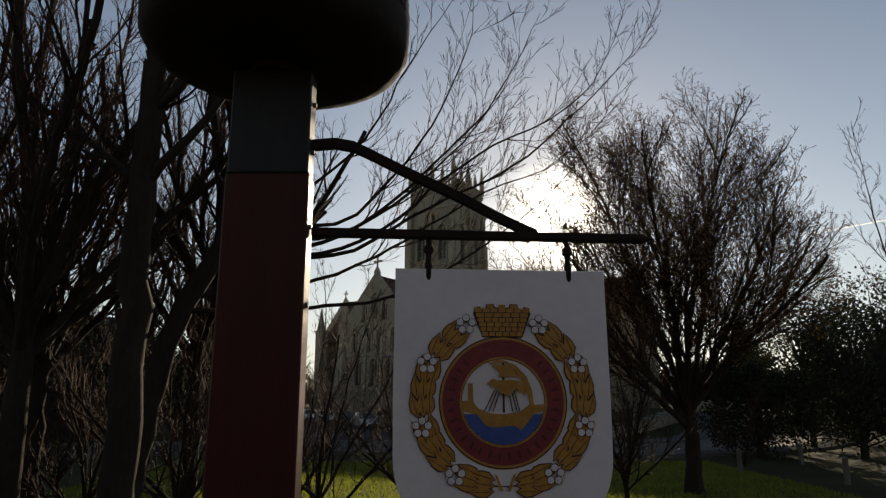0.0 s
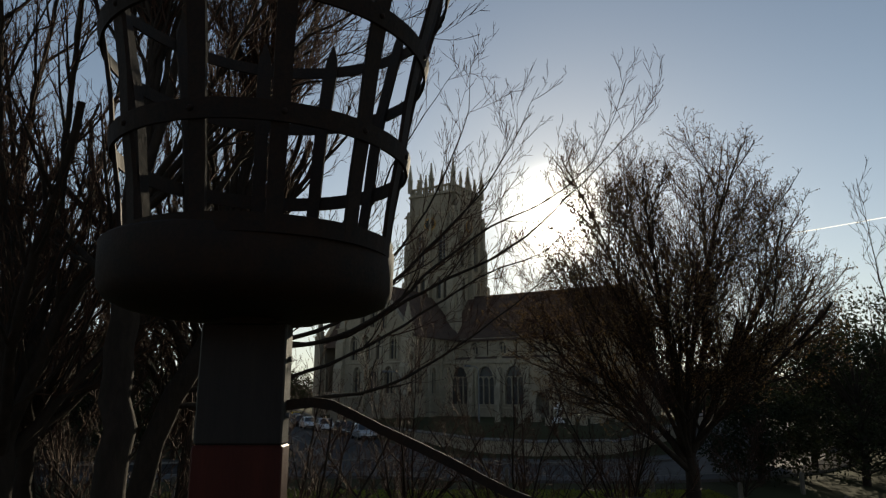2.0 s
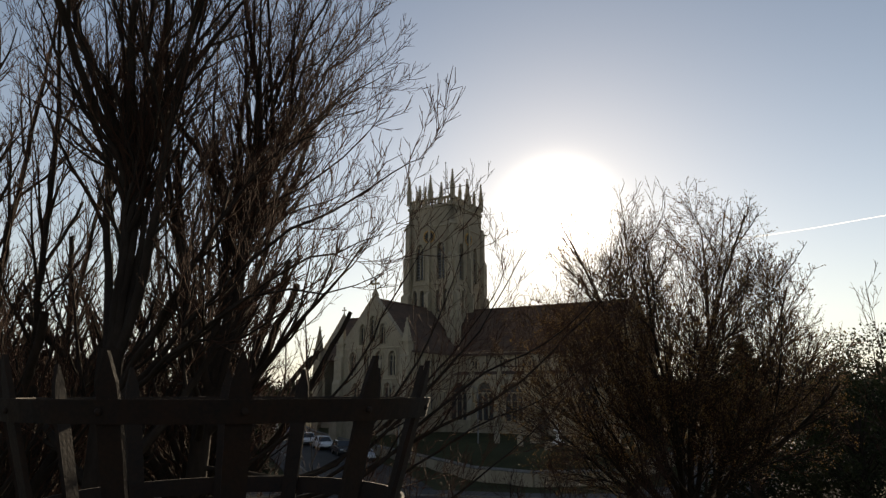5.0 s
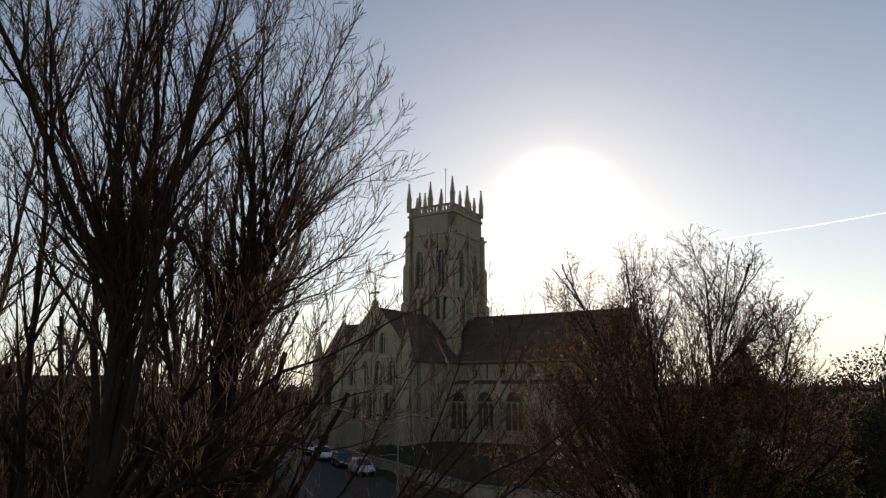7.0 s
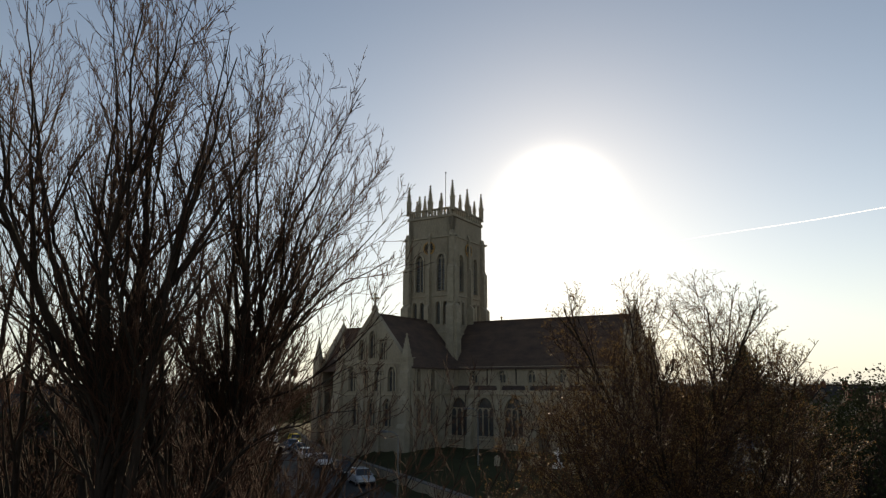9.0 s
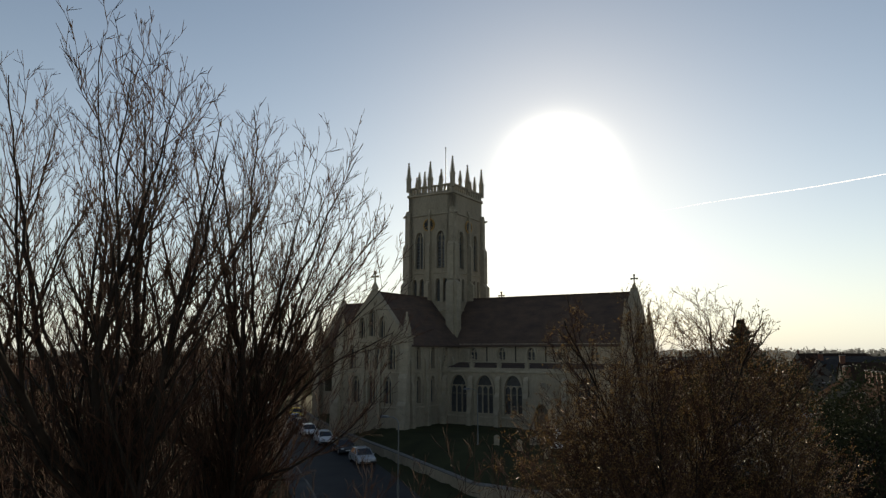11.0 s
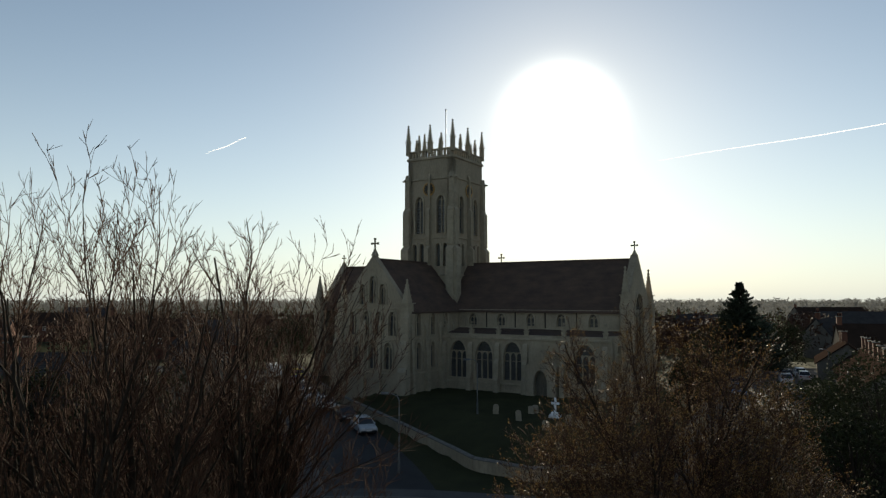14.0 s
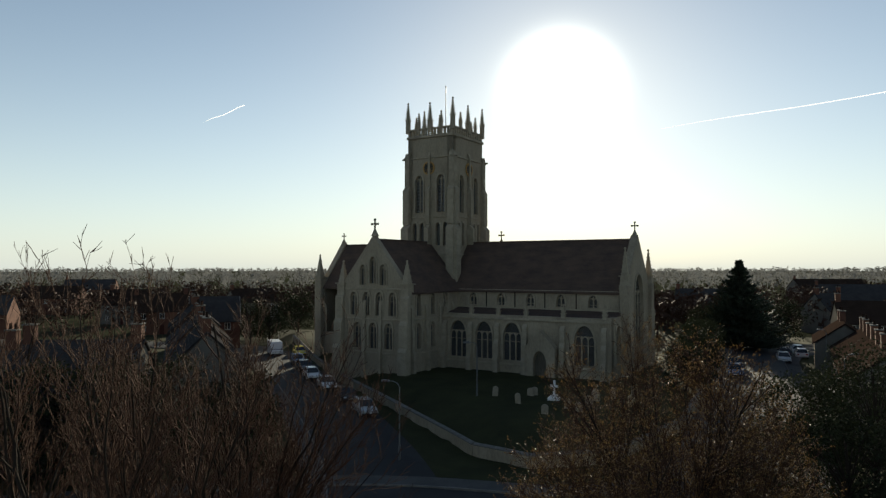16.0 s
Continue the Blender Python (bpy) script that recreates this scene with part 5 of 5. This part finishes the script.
C_WHITE, C_SILVER, C_DARK, C_YELLOW, C_BLUE = (paint_mat("white_car_paint", (0.72, 0.73, 0.74)), paint_mat("silver_car_paint", (0.42, 0.44, 0.46)), paint_mat("dark_car_paint", (0.03, 0.032, 0.038)),
                                              paint_mat("yellow_car_paint", (0.62, 0.50, 0.03)), paint_mat("blue_car_paint", (0.05, 0.10, 0.2)))
LANE_TURN = -69
for x, y, m, lb in ((-7.6, 67.6, C_SILVER, "silver hatchback parked by the churchyard wall"), (-10.4, 74.5, C_DARK, "dark hatchback parked by the churchyard wall"),
                    (-13.7, 81.5, C_WHITE, "white hatchback parked by the churchyard wall"), (-16.9, 88.6, C_WHITE, "pale hatchback parked along the lane"),
                    (-19.3, 95.4, C_DARK, "dark car parked along the lane"), (-21.6, 102.0, C_BLUE, "dark blue car parked along the lane"), (-23.2, 111.0, C_YELLOW, "bright yellow car parked along the lane")):
    car(x, y, LANE_TURN, m, lb)
car(-27.6, 112.5, LANE_TURN, C_WHITE, "white delivery van parked along the lane", 5.0, 1.95, 2.3, True)
for x, y, m, tn, lb in ((53.0, 105.5, C_DARK, 68, "dark car parked on the sunlit street"), (56.2, 106.5, C_SILVER, 68, "silver car parked on the sunlit street"), (58.2, 111.5, C_WHITE, 68, "white car parked on the sunlit street"),
                        (49.2, 98.0, C_SILVER, 248, "silver car parked on the sunlit street"), (37.5, 87.0, C_DARK, 248, "dark car parked beside the churchyard"), (35.0, 81.0, C_BLUE, 248, "dark blue car parked beside the churchyard")):
    car(x, y, tn, m, lb)


# ---- houses ----
def house(x, y, turn, w, d, eaves, ridge, wall_mat, roof_mat, label, chimneys=1, bays=3, storeys=2, group="town houses", white_verge=False):
    """A house with its front towards -y (local), ridge along x."""
    h = thing("house", pose(x, y, land(x, y), 0, 0, turn), label, "house", group)
    hw, hd = w / 2, d / 2
    wins = []
    sh = eaves / storeys
    for s in range(storeys):
        for b in range(bays):
            bx = -hw + w * (b + 0.5) / bays
            if s == 0 and b == bays // 2 and bays > 1:
                continue
            wins.append((bx, s * sh + 0.85, 1.0, 1.25))
    holes = [rect(a - ww / 2, zz, a + ww / 2, zz + hh) for a, zz, ww, hh in wins]
    door = rect(-hw + w * (bays // 2 + 0.5) / bays - 0.45, -0.02, -hw + w * (bays // 2 + 0.5) / bays + 0.45, 2.05) if bays > 1 else None
    for face, ok in ((pose(0, -hd, 0), True), (pose(0, hd, 0, 0, 0, 180), False)):
        hs = holes + ([door] if door and ok else [])
        wall = part("wall", prism(rect(-hw, -0.4, hw, eaves), 0.3, 0, hs), wall_mat, h)
        wall.matrix_basis = face
        for a, zz, ww, hh in wins:
            win = part("window", prism(rect(a - ww / 2, zz, a + ww / 2, zz + hh), 0.06, 0.06, [rect(a - ww / 2 + 0.07, zz + 0.07, a + ww / 2 - 0.07, zz + hh - 0.07)]), M_FRAMEW, wall)
            part("pane", box(a - ww / 2 + 0.05, 0.1, zz + 0.05, a + ww / 2 - 0.05, 0.115, zz + hh - 0.05), M_PANE, win)
            part("glazing_bar", box(a - 0.025, 0.07, zz + 0.06, a + 0.025, 0.11, zz + hh - 0.06), M_FRAMEW, win)
            part("sill", box(a - ww / 2 - 0.06, -0.08, zz - 0.09, a + ww / 2 + 0.06, 0.05, zz), M_KERB, win)
        if door and ok:
            part("door", box(door[0][0], 0.12, -0.02, door[1][0], 0.17, 2.05), M_POST, wall)
    for face in (pose(hw, 0, 0, 0, 0, 90), pose(-hw, 0, 0, 0, 0, -90)):
        part("gable_wall", prism([(-hd + 0.3, -0.4), (hd - 0.3, -0.4), (hd - 0.3, eaves), (hd - 0.3, eaves + 0.02), (0, ridge - 0.12), (-hd + 0.3, eaves + 0.02)], 0.3), wall_mat, h).matrix_basis = face
    bm = bmesh.new()
    o, k = 0.3, (ridge - eaves) / hd
    prof = [(-hd - o, eaves - o * k), (0, ridge), (hd + o, eaves - o * k), (hd + o, eaves - o * k + 0.14), (0, ridge + 0.18), (-hd - o, eaves - o * k + 0.14)]
    add_ring_stack(bm, [[(xx, q, zz) for q, zz in prof] for xx in (-hw - 0.12, hw + 0.12)])
    bmesh.ops.recalc_face_normals(bm, faces=bm.faces[:])
    roof = part("roof", bm, roof_mat, h)
    c = bmesh.new()
    for side in (1, -1):
        for i in range(14):
            f = (i + 0.5) / 14
            q, zz = side * (hd + o) * (1 - f), eaves - o * k + 0.14 + (ridge - eaves + o * k) * f + 0.04 * f
            add_box(c, -hw - 0.1, min(q, q - side * 0.05), zz - 0.02, hw + 0.1, max(q, q - side * 0.05), zz + 0.03)
    part("tile_course", c, roof_mat, roof)["kind"] = "stuff"
    if white_verge:
        for xx in (-hw - 0.16, hw + 0.13):
            for s in (1, -1):
                bm = bmesh.new()
                add_ring_stack(bm, [[(xx, s * (hd + o), eaves - o * k - 0.1), (xx + 0.03, s * (hd + o), eaves - o * k - 0.1), (xx + 0.03, s * (hd + o), eaves - o * k + 0.16), (xx, s * (hd + o), eaves - o * k + 0.16)],
                                    [(xx, 0, ridge - 0.1), (xx + 0.03, 0, ridge - 0.1), (xx + 0.03, 0, ridge + 0.2), (xx, 0, ridge + 0.2)]])
                bmesh.ops.recalc_face_normals(bm, faces=bm.faces[:])
                part("bargeboard", bm, M_FRAMEW, roof)
    for i in range(chimneys):
        cx = (-hw + 0.5) if i == 0 else hw - 0.5
        st = part("chimney", box(cx - 0.4, -0.35, ridge - 0.9, cx + 0.4, 0.35, ridge + 1.3, 0.02), M_BRICK, roof)
        part("chimney_cap", box(cx - 0.47, -0.42, ridge + 1.3, cx + 0.47, 0.42, ridge + 1.42, 0.02), M_KERB, st)
        for px in (-0.2, 0.2):
            part("chimney_pot", lathe([(0.12, ridge + 1.42), (0.1, ridge + 1.8), (0.13, ridge + 1.86), (0.09, ridge + 1.87)], 10, cx + px, 0), M_PANTILE, st)
    return h


_r = random.Random(3)
# terrace on the far side of the lane, its fronts to the road
lx, ly = -17.5, 62.0
for i in range(8):
    w = 6.6 + 1.5 * _r.random()
    x, y = lx - 0.364 * (w / 2), ly + 0.931 * (w / 2)
    house(x - 3.4, y - 1.2, 111.3, w, 7.0, 5.2 + 0.5 * _r.random(), 8.3 + 0.9 * _r.random(), _r.choice([M_BRICK, M_BRICK, M_RENDER]), _r.choice([M_PANTILE, M_SLATE]),
          "two-storey house with chimneys along the lane", 1 + i % 2, 2, 2)
    lx, ly = lx - 0.364 * (w + 0.05), ly + 0.931 * (w + 0.05)
house(-41.5, 124.0, 20, 8.5, 7.5, 5.0, 9.0, M_BRICK, M_SLATE, "gabled house with white bargeboards past the lane", 1, 2, 2, white_verge=True)
# houses behind the bare trees, across the street
for x, y, t, w, e, r in ((-27.5, 52.5, 4, 9.0, 5.4, 8.8), (-36.8, 51.6, 4, 9.4, 5.0, 8.4), (-46.5, 50.5, 5, 9.6, 5.6, 9.0), (-56.8, 49.2, 6, 10.0, 5.2, 8.6), (-67.5, 47.8, 6, 10, 5.2, 8.4)):
    house(x, y, t, w, 7.5, e, r, M_RENDER, M_SLATE, "grey rendered house with a slate roof across the street", 2, 3, 2)
# unseen row added behind the drone: closes the green and blocks sky light
for x, t, w, e, r in ((-24, 182, 9.5, 5.6, 9.2), (-13.8, 181, 9.8, 5.8, 9.6), (-3.6, 180, 9.8, 5.4, 9.0), (6.6, 179, 9.8, 5.8, 9.4), (16.6, 178, 9.4, 5.6, 9.2), (26.5, 177, 9.6, 5.4, 9.0)):
    house(x, -16.5, t, w, 7.5, e, r, M_BRICK, M_PANTILE if int(x) % 2 else M_SLATE, "unseen red-brick house added behind the camera to block sky light", 2, 3, 2)
# low terrace on the sunny street
ROW = Vector((0.473, 0.881))
ROW_IN = Vector((0.881, -0.473))
for i, (s, out, w, e, r) in enumerate(((0, 0, 5.4, 4.6, 6.9), (5.43, 0, 5.4, 4.6, 6.9), (10.86, 0, 5.4, 4.7, 7.0), (16.29, 0, 5.4, 4.6, 6.9), (21.72, 0, 5.4, 4.7, 7.0), (27.15, 0, 5.4, 4.6, 6.9), (32.7, 1.9, 7.0, 4.8, 7.2), (39.8, 1.9, 6.4, 4.7, 7.0))):
    c = Vector((33.5, 56.5)) + ROW * (s + w / 2) + ROW_IN * (3.3 - out)
    cottage = house(c.x, c.y, -118.2, w, 6.6, e, r, M_BRICK if i % 3 else M_RENDER, M_PANTILE, "low terraced cottage with a brick chimney stack", 1, 2, 2, "terraced cottages")
    if i == 1:
        part("porch_roof", box(-0.9, -4.5, 2.5, 0.9, -3.28, 2.62, 0.02), M_FRAMEW, cottage, "white porch roof")
for x, y, t, w, d, e, r, lb in ((75, 118, -20, 12, 8, 5, 8.5, "brick house among gardens"), (88, 150, 15, 14, 8, 5.2, 8.6, "brick house among gardens"), (66, 172, -25, 13, 8, 5, 8.2, "brick house among gardens"),
                                (98, 118, 60, 12, 8, 5, 8.4, "brick house among gardens"), (112, 175, 5, 22, 10, 4.6, 8.0, "long low building beyond the gardens"), (140, 230, -8, 26, 11, 4.6, 8.4, "long low building beyond the gardens"),
                                (-62, 150, 25, 11, 8, 5, 8.5, "brick house among trees"), (-80, 175, -10, 12, 8, 5, 8.6, "brick house among trees"), (-52, 185, 40, 12, 8, 5, 8.4, "brick house among trees"),
                                (-95, 140, 15, 12, 8, 5, 8.5, "brick house among trees"), (-120, 210, 0, 18, 9, 5, 8.5, "long house among trees"), (60, 245, 10, 14, 9, 5, 8.5, "brick house among trees"),
                                (-30, 230, 15, 14, 9, 5, 8.5, "brick house among trees"), (170, 300, 0, 30, 12, 5, 9, "long low building beyond the gardens"), (-150, 290, 12, 20, 10, 5, 9, "long house among trees")):
    house(x, y, t, w, d, e, r, _r.choice([M_BRICK, M_RENDER, M_BRICK]), _r.choice([M_PANTILE, M_SLATE]), lb, 1 + int(w) % 2, 3, 2, "houses beyond the church")


# ---- conifer, evergreens and far woods ----
def conifer(x, y, h, r, seed):
    rng = random.Random(seed)
    t = thing("conifer", pose(x, y, land(x, y)), "tall dark evergreen conifer with layered drooping boughs", "tree")
    tr = Wood()
    tr.tube([Vector((0, 0, -0.2)), Vector((0, 0, h * 0.5)), Vector((0, 0, h))], [0.32, 0.18, 0.03], 8)
    part("trunk", tr.mesh("trunk", M_BARK), None, t)
    v, f = [], []
    for bough in range(560):
        g = rng.random() ** 1.25
        z = 0.8 + (h - 0.9) * g
        ln = (r * (1 - g) ** 0.9 + 0.18) * (0.6 + 0.55 * rng.random())
        a = rng.random() * 6.283
        n = max(3, int(ln / 0.34))
        for k in range(n):
            u = (k + 0.6) / n
            px, py = ln * u * math.cos(a), ln * u * math.sin(a)
            pz = z + ln * (0.08 * u - 0.36 * u * u + 0.42 * u ** 4)
            for s in range(4):
                c = len(v)
                aa = a + rng.gauss(0, 0.7)
                l2 = (0.28 + 0.35 * (1 - u)) * (0.6 + 0.7 * rng.random())
                dx, dy = math.cos(aa) * l2, math.sin(aa) * l2
                wz = rng.gauss(0.0, 0.13)
                wd = 0.1
                wx, wy = -math.sin(aa) * wd, math.cos(aa) * wd
                v += [(px - wx, py - wy, pz - 0.05), (px + wx, py + wy, pz + 0.06), (px + dx, py + dy, pz + wz), (px + dx * 0.3, py + dy * 0.3, pz - 0.28)]
                f += [(c, c + 1, c + 2), (c, c + 2, c + 3)]
    part("foliage", mesh_of("foliage", v, f, M_NEEDLE), None, t)["kind"] = "stuff"


conifer(48.2, 110.0, 14.3, 7.4, 2)


def evergreen(x, y, h, r, seed, label, mat=None, leaf=0.18, count=7500):
    """A dense evergreen crown of clumped leaves round branching wood."""
    rng = random.Random(seed)
    t = thing("evergreen_tree", pose(x, y, land(x, y)), label, "tree", "dark evergreens")
    w = Wood()
    w.tube([Vector((0, 0, -0.2)), Vector((0.1, 0, h * 0.4)), Vector((0, 0.1, h * 0.8))], [0.2, 0.13, 0.05], 8)
    clumps = []
    for i in range(70):
        a, u = rng.random() * 6.283, rng.random()
        z = h * (0.12 + 0.83 * rng.random())
        rr = r * math.sqrt(max(0.05, 1 - ((z / h - 0.45) / 0.58) ** 2)) * (0.55 + 0.45 * u)
        c = Vector((rr * math.cos(a), rr * math.sin(a), z))
        clumps.append(c)
        s = Vector((0, 0, z * 0.55))
        w.tube([s, s.lerp(c, 0.5) + Vector((0, 0, 0.2)), c], [0.05, 0.03, 0.012], 5)
    part("trunk", w.mesh("trunk", M_BARK), None, t)
    spots = []
    for k in range(count):
        c = clumps[k % len(clumps)]
        d = Vector((rng.gauss(0, 1), rng.gauss(0, 1), rng.gauss(0, 0.8))).normalized()
        spots.append((c + d * (0.35 + 0.65 * rng.random()) * r * 0.3, d))
    part("foliage", leaf_mesh("foliage", spots, leaf, mat or M_LEAFDARK, rng), None, t)["kind"] = "stuff"


evergreen(25.5, 40.0, 10.2, 3.6, 31, "dark glossy evergreen tree beside the street")
evergreen(20.0, 33.5, 7.4, 3.2, 32, "dark glossy evergreen tree beside the street")
evergreen(30.5, 35.0, 9.4, 3.6, 33, "dark glossy evergreen tree beside the street")
evergreen(15.5, 34.5, 4.6, 2.4, 34, "low dark evergreen bush by the verge")
evergreen(34.5, 50.0, 7.0, 3.0, 35, "dark evergreen tree in a front garden")
evergreen(20.8, 39.5, 8.4, 3.0, 51, "dark glossy evergreen tree beside the street")
evergreen(27.5, 47.0, 7.6, 3.4, 41, "dark evergreen tree in a front garden")
evergreen(33.0, 45.0, 8.4, 3.6, 42, "dark evergreen tree in a front garden")
evergreen(44.5, 112.5, 6.5, 3.6, 43, "dark yew beneath the conifer")
evergreen(51.5, 114.0, 6.0, 3.4, 44, "dark yew beneath the conifer")
evergreen(29.5, 78.0, 5.5, 2.6, 45, "dark yew by the churchyard wall")
evergreen(33.0, 86.5, 6.0, 2.8, 46, "dark yew by the churchyard wall")
evergreen(36.5, 95.5, 5.5, 2.8, 47, "dark yew by the churchyard wall")
# the next three are added as shade casters for the sunlit lane bend
evergreen(-33.5, 132.0, 7.5, 3.4, 71, "dark evergreen added to shade the bend of the lane", None, 0.3, 3500)
evergreen(-29.0, 137.0, 8.0, 3.6, 72, "dark evergreen added to shade the bend of the lane", None, 0.3, 3500)
evergreen(-38.5, 136.5, 8.0, 3.6, 73, "dark evergreen added to shade the bend of the lane", None, 0.3, 3500)
evergreen(60.5, 128.0, 7.0, 3.6, 74, "dark evergreen at the bend of the street", None, 0.3, 3500)
evergreen(66.0, 131.0, 8.0, 3.8, 75, "dark evergreen at the bend of the street", None, 0.3, 3500)
evergreen(55.0, 130.5, 8.0, 3.8, 76, "dark evergreen at the bend of the street", None, 0.3, 3500)
evergreen(25.5, 71.0, 4.8, 2.4, 48, "dark yew by the churchyard wall")
# added row: hides the house fronts so that side stays dark
for i, (x, y, h, r) in enumerate(((-13.6, 46.6, 6.4, 2.6), (-17.6, 46.0, 7.2, 2.9), (-22.0, 45.6, 7.4, 3.0), (-26.5, 45.0, 7.0, 3.0), (-31.0, 44.6, 7.6, 3.1), (-35.6, 44.0, 7.0, 3.0), (-40.2, 43.6, 7.3, 3.0), (-44.8, 43.0, 7.0, 3.0))):
    evergreen(x, y, h + 1.2, r, 60 + i, "dark evergreen added to screen and darken the houses across the street", None, 0.24, 6000)


def far_woods(name, label, spans, seed, mat):
    """Belts of distant trees: ragged crowns of many small facets on thin stems."""
    rng = random.Random(seed)
    v, f = [], []
    for (x0, x1, y0, y1, n, h0, h1, facets, size) in spans:
        for i in range(n):
            x, y = rng.uniform(x0, x1), rng.uniform(y0, y1)
            h = rng.uniform(h0, h1)
            r = h * rng.uniform(0.28, 0.5)
            z0 = land(x, y)
            if not (abs(x - 0.6) < 32 and 72 < y < 130):
                b = len(v)
                v += [(x - 0.15, y, z0), (x + 0.15, y, z0), (x, y, z0 + h * 0.7)]
                f.append((b, b + 1, b + 2))
                for k in range(facets):
                    d = Vector((rng.gauss(0, 1), rng.gauss(0, 1), rng.gauss(0, 1))).normalized() * (0.5 + 0.5 * rng.random() ** 0.5)
                    p = Vector((x + d.x * r, y + d.y * r, z0 + h * 0.56 + d.z * h * 0.44))
                    e = Vector((rng.gauss(0, 1), rng.gauss(0, 1), rng.gauss(0, 1))).normalized() * size * h * (0.6 + 0.8 * rng.random())
                    g = Vector((rng.gauss(0, 1), rng.gauss(0, 1), rng.gauss(0, 1))).normalized() * size * h * (0.6 + 0.8 * rng.random())
                    b = len(v)
                    v += [tuple(p), tuple(p + e), tuple(p + g)]
                    f.append((b, b + 1, b + 2))
    tagged(new(name, mesh_of(name, v, f, mat)), label, "woods", kind="stuff")


far_woods("far_woods", "distant belts of winter trees, coloured pale for haze, across flat land",
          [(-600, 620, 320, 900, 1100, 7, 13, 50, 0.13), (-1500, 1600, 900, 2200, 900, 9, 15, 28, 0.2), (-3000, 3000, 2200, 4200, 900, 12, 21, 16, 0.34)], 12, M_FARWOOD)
far_woods("garden_trees", "bare garden trees and hedges among the houses",
          [(-74, -24, 35, 45, 46, 6, 8.6, 200, 0.065), (-190, -38, 132, 320, 330, 4, 9, 80, 0.11), (62, 240, 120, 320, 330, 4, 9, 80, 0.11), (-45, 62, 165, 320, 160, 5, 9, 80, 0.11), (32, 62, 120, 165, 70, 5, 9, 80, 0.11), (66, 110, 60, 118, 26, 3, 6.5, 130, 0.08)], 13, M_TWIGRED)

# ---- grass tufts on the verge ----
def grass_tufts(name, label, x0, x1, y0, y1, n, seed):
    rng = random.Random(seed)
    v, f = [], []
    for i in range(n):
        x, y = rng.uniform(x0, x1), rng.uniform(y0, y1)
        a, h = rng.random() * 6.283, rng.uniform(0.04, 0.13)
        w = 0.016
        dx, dy = math.cos(a), math.sin(a)
        lean = rng.uniform(-0.06, 0.06)
        z = land(x, y)
        b = len(v)
        v += [(x - dx * w, y - dy * w, z), (x + dx * w, y + dy * w, z), (x + dy * lean, y - dx * lean, z + h)]
        f.append((b, b + 1, b + 2))
    tagged(new(name, mesh_of(name, v, f, M_BLADE)), label, "grass", kind="stuff")


grass_tufts("grass", "short green winter grass on the sunlit verge", -12, 12, 17, 32, 75000, 4)


# ---- vapour trails ----
def vapour(name, t0, t1, width, seed):
    rng = random.Random(seed)
    a, b = Vector(t0), Vector(t1)
    v, f = [], []
    for i in range(61):
        u = i / 60
        p = a.lerp(b, u) + Vector((0, 0, 3 * math.sin(u * 9) + rng.gauss(0, 0.2)))
        r = width * (0.1 + 0.9 * math.sin(min(1, u * 1.5 + 0.03) * 1.57)) * rng.uniform(0.92, 1.08)
        v += [(p.x, p.y, p.z - r), (p.x, p.y + r * 0.5, p.z + r)]
        if i:
            f.append((2 * i - 2, 2 * i, 2 * i + 1, 2 * i - 1))
    tagged(new(name, mesh_of(name, v, f, M_VAPOUR)), "thin white vapour trail high in the sky", "vapour trail", kind="structure")


vapour("vapour_trail", (1131, 3500, 729), (2690, 3500, 984), 1.7, 1)
vapour("vapour_trail", (-1249, 3500, 759), (-1029, 3500, 850), 1.7, 2)
